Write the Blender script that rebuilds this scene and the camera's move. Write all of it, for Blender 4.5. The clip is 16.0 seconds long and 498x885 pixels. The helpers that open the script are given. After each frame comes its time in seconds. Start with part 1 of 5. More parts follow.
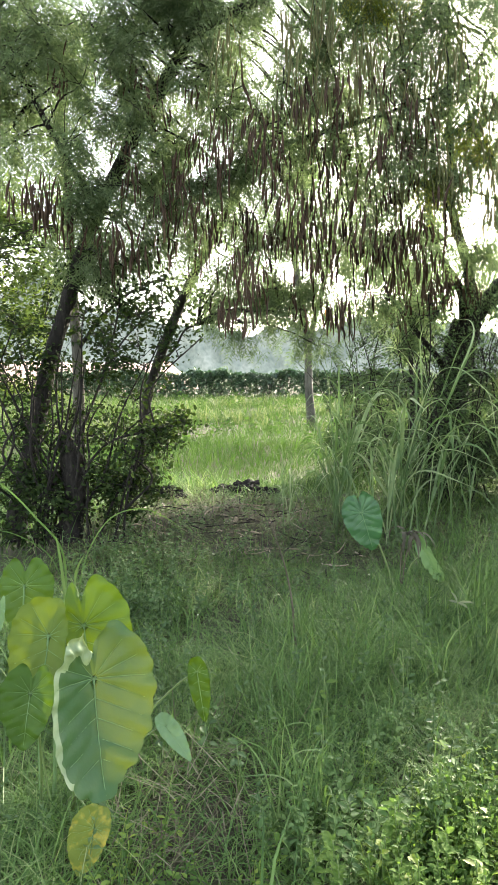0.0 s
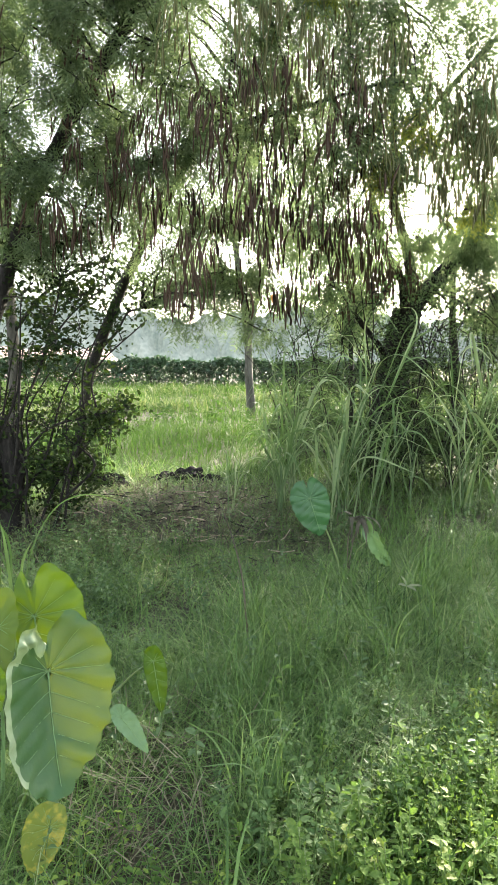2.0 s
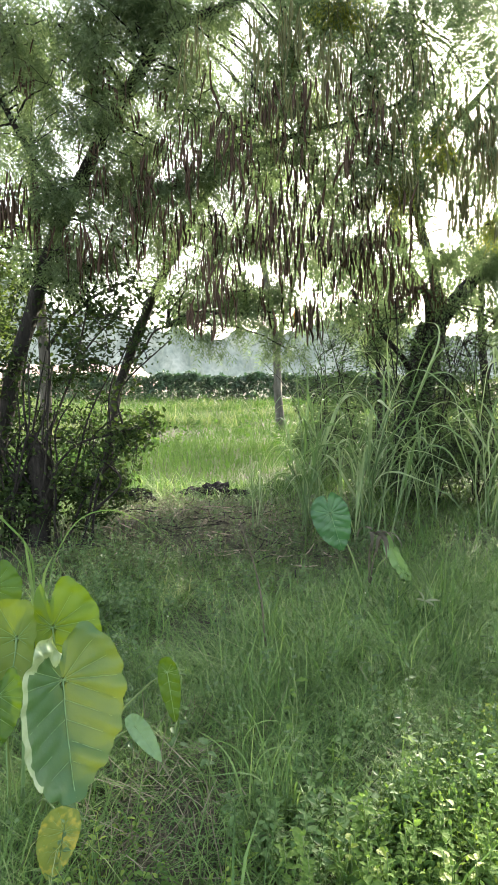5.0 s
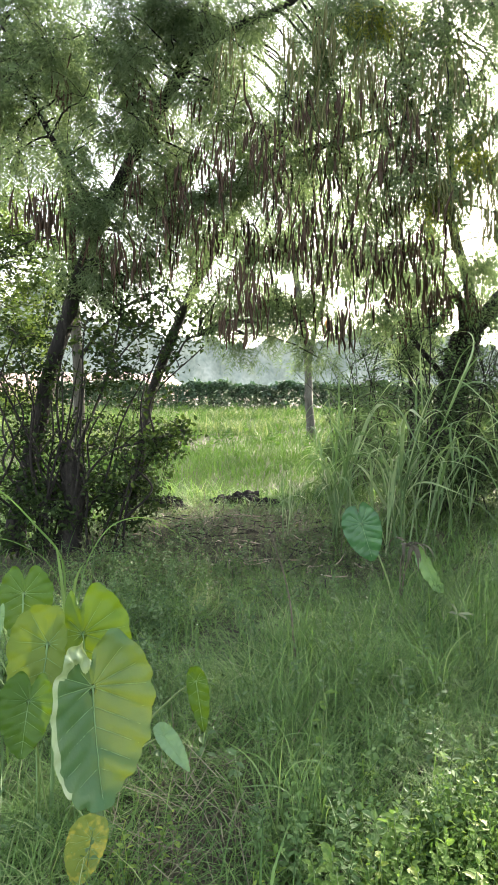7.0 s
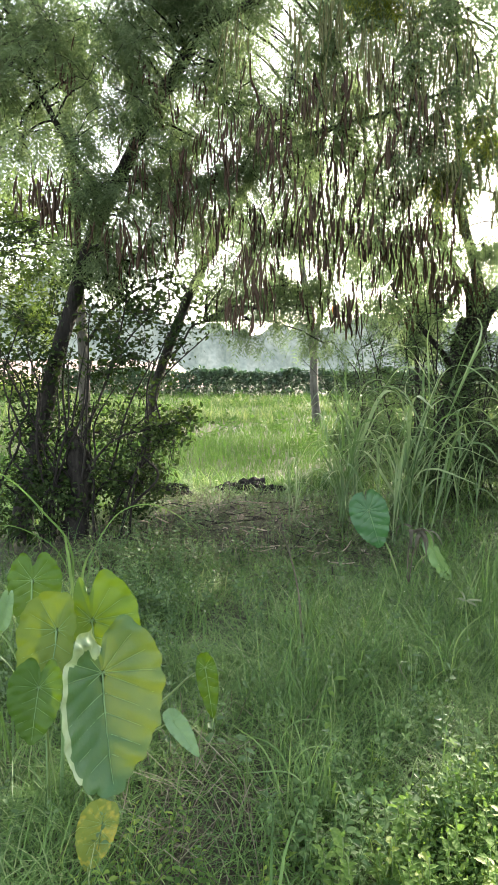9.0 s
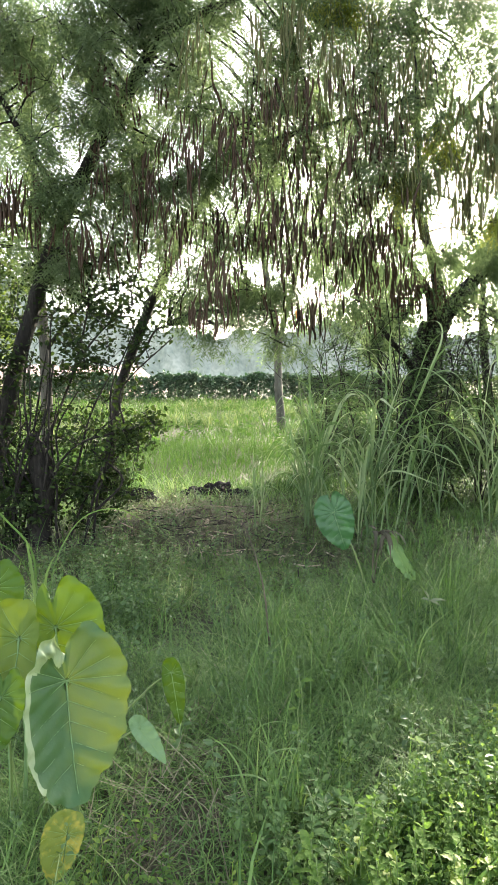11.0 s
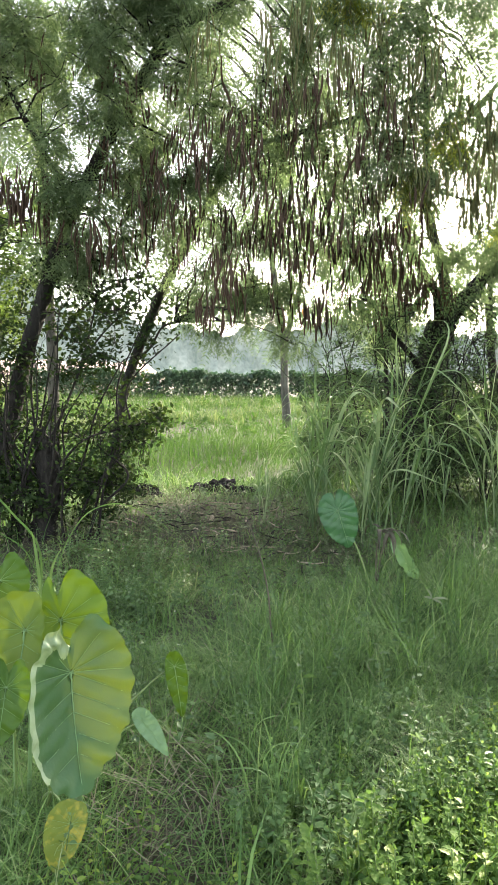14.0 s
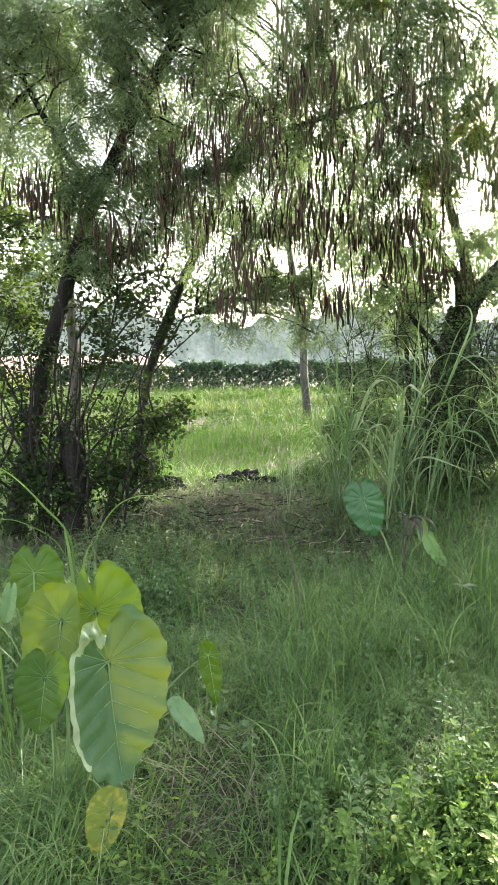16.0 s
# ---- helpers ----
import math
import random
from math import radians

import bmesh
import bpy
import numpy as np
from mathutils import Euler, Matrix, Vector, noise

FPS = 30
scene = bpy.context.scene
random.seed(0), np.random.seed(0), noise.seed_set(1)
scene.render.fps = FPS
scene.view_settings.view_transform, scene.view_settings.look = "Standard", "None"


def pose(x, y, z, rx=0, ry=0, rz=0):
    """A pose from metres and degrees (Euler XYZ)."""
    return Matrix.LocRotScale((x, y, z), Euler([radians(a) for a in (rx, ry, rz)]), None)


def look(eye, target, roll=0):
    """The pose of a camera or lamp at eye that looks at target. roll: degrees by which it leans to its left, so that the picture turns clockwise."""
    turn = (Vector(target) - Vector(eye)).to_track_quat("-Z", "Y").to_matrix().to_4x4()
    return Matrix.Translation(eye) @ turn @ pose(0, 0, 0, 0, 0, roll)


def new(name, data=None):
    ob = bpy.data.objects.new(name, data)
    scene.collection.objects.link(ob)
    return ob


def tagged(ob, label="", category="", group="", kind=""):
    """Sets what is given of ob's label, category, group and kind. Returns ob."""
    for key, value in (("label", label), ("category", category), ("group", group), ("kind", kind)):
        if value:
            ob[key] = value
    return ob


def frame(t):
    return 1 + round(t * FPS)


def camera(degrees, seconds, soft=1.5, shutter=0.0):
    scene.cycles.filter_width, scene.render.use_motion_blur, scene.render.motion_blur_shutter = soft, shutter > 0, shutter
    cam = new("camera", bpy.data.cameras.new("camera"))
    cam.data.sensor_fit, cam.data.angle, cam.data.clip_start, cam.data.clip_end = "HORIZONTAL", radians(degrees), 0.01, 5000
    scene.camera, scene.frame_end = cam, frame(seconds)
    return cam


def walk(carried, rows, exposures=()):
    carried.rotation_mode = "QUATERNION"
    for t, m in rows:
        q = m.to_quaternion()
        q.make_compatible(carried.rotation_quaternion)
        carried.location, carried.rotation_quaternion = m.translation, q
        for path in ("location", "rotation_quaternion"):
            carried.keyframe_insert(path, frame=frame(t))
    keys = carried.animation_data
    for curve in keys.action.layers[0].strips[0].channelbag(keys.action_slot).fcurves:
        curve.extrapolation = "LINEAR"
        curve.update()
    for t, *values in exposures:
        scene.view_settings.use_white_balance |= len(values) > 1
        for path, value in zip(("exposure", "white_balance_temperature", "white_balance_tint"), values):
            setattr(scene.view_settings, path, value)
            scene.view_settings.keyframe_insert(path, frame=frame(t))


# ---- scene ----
cam = camera(40.0, 16.0, 1.2)
PATH = [
    (0, (0.0, 0.0, 1.45), (-0.085, 1.987, 1.242), 0.1),
    (0.5, (-0.022, 0.013, 1.44), (-0.08, 2.002, 1.237), 0.2),
    (1, (-0.053, 0.03, 1.427), (-0.074, 2.017, 1.202), 0.8),
    (1.5, (-0.069, 0.048, 1.428), (-0.03, 2.032, 1.179), 0.1),
    (2, (-0.072, 0.056, 1.424), (0.027, 2.039, 1.184), 0.8),
    (2.5, (-0.041, 0.043, 1.431), (0.019, 2.029, 1.201), 0.4),
    (3, (-0.023, 0.015, 1.436), (-0.006, 2.006, 1.245), 0.5),
    (3.5, (-0.003, 0.008, 1.436), (0.064, 1.995, 1.218), -0.4),
    (4, (0.001, -0.012, 1.44), (0.138, 1.974, 1.243), -0.1),
    (4.5, (-0.001, -0.015, 1.443), (0.08, 1.972, 1.232), -0.2),
    (5, (-0.001, -0.014, 1.442), (0.004, 1.976, 1.243), 0.2),
    (5.2, (0.0, -0.006, 1.442), (-0.044, 1.98, 1.214), -0.1),
    (7.5, (-0.004, -0.006, 1.442), (-0.097, 1.985, 1.275), 0.3),
    (8, (0.002, -0.024, 1.452), (-0.116, 1.965, 1.274), 0.1),
    (8.2, (-0.007, 0.002, 1.438), (-0.13, 1.985, 1.211), 0.3),
    (10.3, (-0.02, 0.014, 1.434), (-0.075, 2.005, 1.255), -0.1),
    (10.5, (-0.018, 0.015, 1.431), (-0.076, 2.006, 1.249), -0.2),
    (11, (-0.016, 0.015, 1.429), (-0.012, 2.005, 1.231), 0.1),
    (11.5, (-0.036, 0.019, 1.425), (0.065, 2.005, 1.203), -0.3),
    (12, (-0.063, 0.033, 1.419), (0.103, 2.014, 1.191), -1.0),
    (12.5, (-0.09, 0.053, 1.413), (0.039, 2.036, 1.184), -0.3),
    (13, (-0.086, 0.04, 1.418), (0.021, 2.029, 1.238), -0.1),
    (13.5, (-0.048, 0.022, 1.428), (0.019, 2.009, 1.213), 0.1),
    (14, (-0.014, -0.004, 1.43), (-0.026, 1.986, 1.224), 0.7),
    (14.5, (0.012, -0.03, 1.434), (-0.053, 1.956, 1.206), 0.5),
    (15, (0.023, -0.039, 1.427), (-0.079, 1.946, 1.211), -0.6),
    (15.5, (-0.016, -0.027, 1.424), (-0.059, 1.963, 1.231), -0.2),
    (16, (-0.045, -0.011, 1.426), (-0.114, 1.974, 1.194), -0.6),
]
walk(cam, [(t, look(eye, target, roll)) for t, eye, target, roll in PATH], [(0, 2.58, 7000, 11), (16, 2.58, 7000, 11)])

# ---- light ----
SUN_AZ, SUN_EL = radians(27), radians(22)
world = bpy.data.worlds.new("sky")
scene.world = world
world.use_nodes = True
wn = world.node_tree.nodes
sky = wn.new("ShaderNodeTexSky")
sky.sky_type, sky.sun_disc = "NISHITA", False
sky.sun_elevation, sky.sun_rotation = SUN_EL, SUN_AZ
sky.dust_density, sky.air_density, sky.ozone_density = 1.8, 1.0, 1.0
# hazy air: a paler sky than a clear one
pale = wn.new("ShaderNodeHueSaturation")
pale.inputs["Saturation"].default_value = 0.5
world.node_tree.links.new(sky.outputs[0], pale.inputs["Color"])
world.node_tree.links.new(pale.outputs[0], wn["Background"].inputs[0])
wn["Background"].inputs[1].default_value = 0.15
sun_data = bpy.data.lights.new("sun", "SUN")
sun_data.energy, sun_data.angle, sun_data.color = 4.0, radians(0.6), (1.0, 0.93, 0.8)
sun = new("sun", sun_data)
sun_dir = Vector((math.sin(SUN_AZ) * math.cos(SUN_EL), math.cos(SUN_AZ) * math.cos(SUN_EL), math.sin(SUN_EL)))
sun.matrix_world = look(sun_dir * 60, (0, 0, 0))


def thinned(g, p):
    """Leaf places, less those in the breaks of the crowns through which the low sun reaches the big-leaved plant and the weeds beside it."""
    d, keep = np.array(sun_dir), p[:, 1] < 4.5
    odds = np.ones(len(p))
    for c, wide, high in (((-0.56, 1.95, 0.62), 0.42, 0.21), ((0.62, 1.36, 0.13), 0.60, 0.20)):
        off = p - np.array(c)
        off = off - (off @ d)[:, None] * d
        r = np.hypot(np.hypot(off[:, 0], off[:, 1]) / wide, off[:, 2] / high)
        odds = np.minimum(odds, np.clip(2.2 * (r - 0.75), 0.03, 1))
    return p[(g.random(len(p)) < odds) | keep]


# ---- materials ----


def ramp(nodes, stops):
    r = nodes.new("ShaderNodeValToRGB")
    el = r.color_ramp.elements
    while len(el) < len(stops):
        el.new(0.5)
    for e, (p, c) in zip(el, stops):
        e.position, e.color = p, (*c, 1)
    return r


def foliage(name, stops, trans=0.45, rough=0.5, spec=0.4, island=True, warm=(1.25, 1.25, 0.55), scale=3.0, fine=60.0, strength=0.25):
    """Thin plant matter: a diffuse, slightly glossy face that lets light through."""
    m = bpy.data.materials.new(name)
    m.use_nodes = True
    n, l = m.node_tree.nodes, m.node_tree.links
    bsdf, out = n["Principled BSDF"], n["Material Output"]
    r = ramp(n, stops)
    co = n.new("ShaderNodeTexCoord")
    no = n.new("ShaderNodeTexNoise")
    no.inputs["Scale"].default_value, no.inputs["Detail"].default_value = scale, 3
    l.new(co.outputs["Object"], no.inputs["Vector"])
    add = n.new("ShaderNodeMath")
    add.operation = "MULTIPLY_ADD"
    if island:
        src = n.new("ShaderNodeNewGeometry").outputs["Random Per Island"]
    else:
        src = n.new("ShaderNodeObjectInfo").outputs["Random"]
    l.new(src, add.inputs[0])
    add.inputs[1].default_value = 0.6
    sub = n.new("ShaderNodeMath")
    sub.operation = "MULTIPLY_ADD"
    l.new(no.outputs["Fac"], sub.inputs[0])
    sub.inputs[1].default_value, sub.inputs[2].default_value = 1.0, -0.3
    l.new(sub.outputs[0], add.inputs[2])
    l.new(add.outputs[0], r.inputs[0])
    l.new(r.outputs[0], bsdf.inputs["Base Color"])
    bsdf.inputs["Roughness"].default_value = rough
    bsdf.inputs["Specular IOR Level"].default_value = spec
    fn = n.new("ShaderNodeTexNoise")
    fn.inputs["Scale"].default_value = fine
    l.new(co.outputs["Object"], fn.inputs["Vector"])
    bump = n.new("ShaderNodeBump")
    bump.inputs["Strength"].default_value, bump.inputs["Distance"].default_value = strength, 0.004
    l.new(fn.outputs["Fac"], bump.inputs["Height"])
    l.new(bump.outputs[0], bsdf.inputs["Normal"])
    tr = n.new("ShaderNodeBsdfTranslucent")
    mul = n.new("ShaderNodeMix")
    mul.data_type, mul.blend_type = "RGBA", "MULTIPLY"
    mul.inputs["Factor"].default_value = 1.0
    l.new(r.outputs[0], mul.inputs[6])
    mul.inputs[7].default_value = (*warm, 1)
    l.new(mul.outputs[2], tr.inputs["Color"])
    mix = n.new("ShaderNodeMixShader")
    mix.inputs[0].default_value = trans
    l.new(bsdf.outputs[0], mix.inputs[1])
    l.new(tr.outputs[0], mix.inputs[2])
    l.new(mix.outputs[0], out.inputs["Surface"])
    return m


def solid(name, stops, rough=0.85, scale=6.0, detail=8, stretch=(1, 1, 1), bump=0.6, dist=0.02, fine=40.0, spec=0.3):
    """Opaque rough matter, coloured by coarse and fine noise with relief."""
    m = bpy.data.materials.new(name)
    m.use_nodes = True
    n, l = m.node_tree.nodes, m.node_tree.links
    bsdf = n["Principled BSDF"]
    co, mp = n.new("ShaderNodeTexCoord"), n.new("ShaderNodeMapping")
    mp.inputs["Scale"].default_value = stretch
    l.new(co.outputs["Object"], mp.inputs["Vector"])
    a, b = n.new("ShaderNodeTexNoise"), n.new("ShaderNodeTexNoise")
    a.inputs["Scale"].default_value, a.inputs["Detail"].default_value = scale, detail
    b.inputs["Scale"].default_value, b.inputs["Detail"].default_value = fine, 4
    mix = n.new("ShaderNodeMix")
    mix.inputs[0].default_value = 0.45
    for x in (a, b):
        l.new(mp.outputs[0], x.inputs["Vector"])
    l.new(a.outputs["Fac"], mix.inputs[2])
    l.new(b.outputs["Fac"], mix.inputs[3])
    r = ramp(n, stops)
    l.new(mix.outputs[0], r.inputs[0])
    l.new(r.outputs[0], bsdf.inputs["Base Color"])
    bsdf.inputs["Roughness"].default_value = rough
    bsdf.inputs["Specular IOR Level"].default_value = spec
    bp = n.new("ShaderNodeBump")
    bp.inputs["Strength"].default_value, bp.inputs["Distance"].default_value = bump, dist
    l.new(mix.outputs[0], bp.inputs["Height"])
    l.new(bp.outputs[0], bsdf.inputs["Normal"])
    return m


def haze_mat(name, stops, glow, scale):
    """The far distance, with the haze of bright air put into its colour and glow."""
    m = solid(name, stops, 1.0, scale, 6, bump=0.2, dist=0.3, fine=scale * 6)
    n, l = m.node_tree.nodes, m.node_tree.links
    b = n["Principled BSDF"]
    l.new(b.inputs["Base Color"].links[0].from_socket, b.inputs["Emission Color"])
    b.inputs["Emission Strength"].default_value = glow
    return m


SOIL = solid("soil", [(0.3, (0.020, 0.018, 0.012)), (0.46, (0.042, 0.041, 0.025)), (0.55, (0.052, 0.056, 0.027)), (0.7, (0.088, 0.080, 0.052))], 0.95, 1.5, bump=0.9, dist=0.03, fine=35)
GRASS = foliage("grass_blade", [(0.1, (0.026, 0.060, 0.018)), (0.42, (0.082, 0.170, 0.050)), (0.76, (0.165, 0.275, 0.092)), (1.0, (0.33, 0.36, 0.21))], 0.40, 0.55, 0.28, scale=1.6, warm=(1.25, 1.28, 0.6))
FIELD = foliage("field_grass", [(0.0, (0.028, 0.066, 0.020)), (0.5, (0.052, 0.106, 0.033)), (1.0, (0.108, 0.168, 0.066))], 0.42, 0.65, 0.1, scale=0.5, warm=(1.08, 1.18, 0.55))
MEADOW = foliage("meadow_leaf", [(0.0, (0.062, 0.100, 0.042)), (0.5, (0.112, 0.152, 0.074)), (1.0, (0.23, 0.26, 0.15))], 0.42, 0.65, 0.1, scale=0.7, warm=(1.05, 1.1, 0.65))
STRAW = foliage("dry_straw", [(0.0, (0.050, 0.041, 0.028)), (0.5, (0.105, 0.100, 0.062)), (1.0, (0.32, 0.31, 0.21))], 0.2, 0.8, 0.2, warm=(1.1, 1, 0.8))
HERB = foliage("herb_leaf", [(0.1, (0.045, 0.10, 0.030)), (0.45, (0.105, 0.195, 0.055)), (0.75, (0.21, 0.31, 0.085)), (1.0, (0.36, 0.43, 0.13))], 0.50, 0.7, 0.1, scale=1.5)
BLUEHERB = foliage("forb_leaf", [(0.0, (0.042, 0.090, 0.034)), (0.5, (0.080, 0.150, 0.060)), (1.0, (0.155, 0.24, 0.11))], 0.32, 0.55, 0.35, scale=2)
# copy of the herb leaf with shade mixed into a cooler green
SHADEHERB = foliage("shaded_leaf", [(0.0, (0.052, 0.115, 0.042)), (0.5, (0.115, 0.205, 0.078)), (1.0, (0.21, 0.31, 0.13))], 0.42, 0.6, 0.25, scale=2)
DULLHERB = foliage("dull_leaf", [(0.0, (0.035, 0.042, 0.022)), (0.45, (0.075, 0.11, 0.048)), (0.8, (0.13, 0.165, 0.08)), (1.0, (0.24, 0.21, 0.14))], 0.3, 0.6, 0.3, warm=(1.15, 1.1, 0.7), scale=2)
FEATHER = foliage("feather_leaf", [(0.0, (0.070, 0.110, 0.060)), (0.5, (0.135, 0.188, 0.105)), (1.0, (0.22, 0.275, 0.165))], 0.66, 0.6, 0.2, warm=(1.15, 1.2, 0.85), scale=0.9)
YOUNGLEAF = foliage("young_leaf", [(0.0, (0.13, 0.17, 0.04)), (0.5, (0.22, 0.26, 0.07)), (1.0, (0.34, 0.36, 0.14))], 0.6, 0.6, 0.25, scale=2)
ORANGE = foliage("orange_leaf", [(0.0, (0.40, 0.17, 0.05)), (1.0, (0.55, 0.26, 0.09))], 0.5, 0.6, 0.2)
LIME = foliage("lime_leaf", [(0.0, (0.12, 0.20, 0.03)), (1.0, (0.23, 0.30, 0.06))], 0.45, 0.5, 0.35)
STRAWPALE = foliage("pale_dry_leaf", [(0.0, (0.13, 0.17, 0.11)), (1.0, (0.21, 0.25, 0.18))], 0.3, 0.7, 0.2)
THICKETLEAF = foliage("thicket_leaf", [(0.0, (0.034, 0.058, 0.028)), (0.5, (0.072, 0.115, 0.052)), (1.0, (0.14, 0.20, 0.095))], 0.36, 0.6, 0.15, scale=1.2, warm=(1.05, 1.2, 0.8))
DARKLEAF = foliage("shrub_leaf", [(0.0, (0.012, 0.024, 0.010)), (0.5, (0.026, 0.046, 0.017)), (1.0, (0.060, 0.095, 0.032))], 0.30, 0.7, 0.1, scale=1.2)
LIGHTLEAF = foliage("light_leaf", [(0.0, (0.06, 0.095, 0.035)), (0.5, (0.10, 0.15, 0.05)), (1.0, (0.17, 0.23, 0.08))], 0.45, 0.55, 0.3, scale=0.8)
HEDGELEAF = foliage("hedge_leaf", [(0.0, (0.022, 0.048, 0.026)), (0.5, (0.045, 0.090, 0.048)), (1.0, (0.09, 0.15, 0.075))], 0.3, 0.45, 0.6, scale=0.6, warm=(1.0, 1.2, 0.8))
REED = foliage("reed_blade", [(0.0, (0.050, 0.110, 0.040)), (0.45, (0.115, 0.195, 0.080)), (0.72, (0.24, 0.32, 0.17)), (1.0, (0.48, 0.51, 0.37))], 0.33, 0.42, 0.45, warm=(1.08, 1.15, 0.65), island=False, scale=2.0)
TUFT = foliage("tuft_blade", [(0.0, (0.055, 0.11, 0.035)), (0.5, (0.105, 0.185, 0.065)), (1.0, (0.19, 0.27, 0.11))], 0.38, 0.5, 0.35, warm=(1.15, 1.2, 0.6), island=False, scale=2.0)
POD = foliage("seed_pod", [(0.1, (0.022, 0.014, 0.010)), (0.45, (0.050, 0.033, 0.024)), (0.75, (0.095, 0.066, 0.046)), (0.97, (0.22, 0.175, 0.12))], 0.25, 0.65, 0.15, warm=(1.3, 0.85, 0.75), scale=1.0)
GREENPOD = foliage("green_pod", [(0.0, (0.06, 0.065, 0.025)), (0.5, (0.11, 0.12, 0.045)), (1.0, (0.18, 0.19, 0.08))], 0.35, 0.55, 0.35, warm=(1.2, 1.0, 0.6), scale=1.0)
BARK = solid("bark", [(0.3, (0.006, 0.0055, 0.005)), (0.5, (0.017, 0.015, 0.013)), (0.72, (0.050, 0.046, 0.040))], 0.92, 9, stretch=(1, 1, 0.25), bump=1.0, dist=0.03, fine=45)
PALEBARK = solid("pale_bark", [(0.3, (0.030, 0.029, 0.024)), (0.5, (0.062, 0.058, 0.048)), (0.72, (0.12, 0.112, 0.095))], 0.9, 7, stretch=(1, 1, 0.3), bump=0.8, dist=0.02, fine=40)
GREYBARK = solid("grey_bark", [(0.3, (0.035, 0.034, 0.029)), (0.5, (0.09, 0.088, 0.074)), (0.72, (0.17, 0.165, 0.14))], 0.9, 5, stretch=(1, 1, 0.3), bump=1.0, dist=0.04, fine=25)
CHAR = solid("charred_clod", [(0.35, (0.005, 0.005, 0.005)), (0.55, (0.013, 0.012, 0.012)), (0.75, (0.045, 0.04, 0.038))], 0.95, 14, bump=1.0, dist=0.03, fine=70)
STALK = solid("dry_stalk", [(0.3, (0.045, 0.039, 0.028)), (0.6, (0.11, 0.098, 0.070))], 0.85, 12)
CHIP = solid("split_wood", [(0.3, (0.22, 0.16, 0.11)), (0.6, (0.40, 0.33, 0.25))], 0.8, 10, stretch=(1, 1, 0.15), bump=0.4, dist=0.01)
PINK = solid("pale_earth", [(0.3, (0.30, 0.20, 0.17)), (0.6, (0.40, 0.29, 0.25))], 0.9, 0.8, bump=0.3, dist=0.02, fine=8)
POST = solid("dark_post", [(0.3, (0.04, 0.035, 0.03)), (0.6, (0.10, 0.085, 0.07))], 0.9, 5)
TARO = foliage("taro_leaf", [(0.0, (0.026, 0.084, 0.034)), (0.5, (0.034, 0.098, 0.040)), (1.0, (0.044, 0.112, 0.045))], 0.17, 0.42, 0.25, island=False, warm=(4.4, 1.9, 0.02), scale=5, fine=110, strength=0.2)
# lit copies of the leaf: sun shining through is put into the yellower colour
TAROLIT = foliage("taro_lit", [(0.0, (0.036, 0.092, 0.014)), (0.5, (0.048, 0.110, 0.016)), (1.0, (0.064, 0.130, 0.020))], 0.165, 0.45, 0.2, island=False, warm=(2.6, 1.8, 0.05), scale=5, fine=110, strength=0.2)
TAROBACKLIT = foliage("taro_backlit", [(0.0, (0.070, 0.125, 0.020)), (0.5, (0.092, 0.148, 0.024)), (1.0, (0.12, 0.175, 0.030))], 0.20, 0.5, 0.2, island=False, warm=(1.6, 1.3, 0.06), scale=6, fine=120, strength=0.12)
TAROPALE = foliage("taro_underside", [(0.0, (0.12, 0.22, 0.11)), (1.0, (0.19, 0.30, 0.16))], 0.25, 0.5, 0.4, island=False, scale=9, fine=120, strength=0.12)
TAROYELLOW = foliage("taro_yellowed", [(0.25, (0.14, 0.19, 0.04)), (0.42, (0.34, 0.31, 0.06)), (0.66, (0.44, 0.35, 0.09)), (0.9, (0.20, 0.12, 0.05))], 0.28, 0.6, 0.25, island=False, warm=(1.2, 1.0, 0.3), scale=34, fine=90)
TARORIM = foliage("taro_rolled_rim", [(0.0, (0.14, 0.22, 0.11)), (0.5, (0.20, 0.28, 0.15)), (1.0, (0.27, 0.34, 0.21))], 0.2, 0.5, 0.4, island=False, scale=25, fine=120, strength=0.2)
TAROBLUE = foliage("taro_bluegreen", [(0.0, (0.024, 0.088, 0.036)), (1.0, (0.050, 0.135, 0.056))], 0.3, 0.4, 0.5, island=False, warm=(1.1, 1.2, 0.6), scale=9, fine=120, strength=0.12)
VEIN = foliage("taro_vein", [(0.0, (0.13, 0.24, 0.10)), (1.0, (0.18, 0.29, 0.13))], 0.2, 0.5, 0.4, island=False)
PETIOLE = foliage("taro_petiole", [(0.0, (0.10, 0.16, 0.05)), (1.0, (0.20, 0.28, 0.10))], 0.15, 0.45, 0.4, island=False)
WITHER = foliage("withered_leaf", [(0.0, (0.042, 0.041, 0.030)), (0.4, (0.092, 0.088, 0.066)), (1.0, (0.22, 0.212, 0.162))], 0.25, 0.8, 0.2, island=False, warm=(1, 0.9, 0.7), scale=14)
FLOWER = foliage("tiny_flower", [(0.0, (0.40, 0.42, 0.34)), (1.0, (0.62, 0.62, 0.55))], 0.3, 0.7, 0.2)
# haze painted in: pale blue-green stops and a faint glow
HAZETREE = haze_mat("far_trees", [(0.3, (0.10, 0.135, 0.118)), (0.5, (0.18, 0.215, 0.195)), (0.68, (0.28, 0.31, 0.28))], 0.16, 0.16)


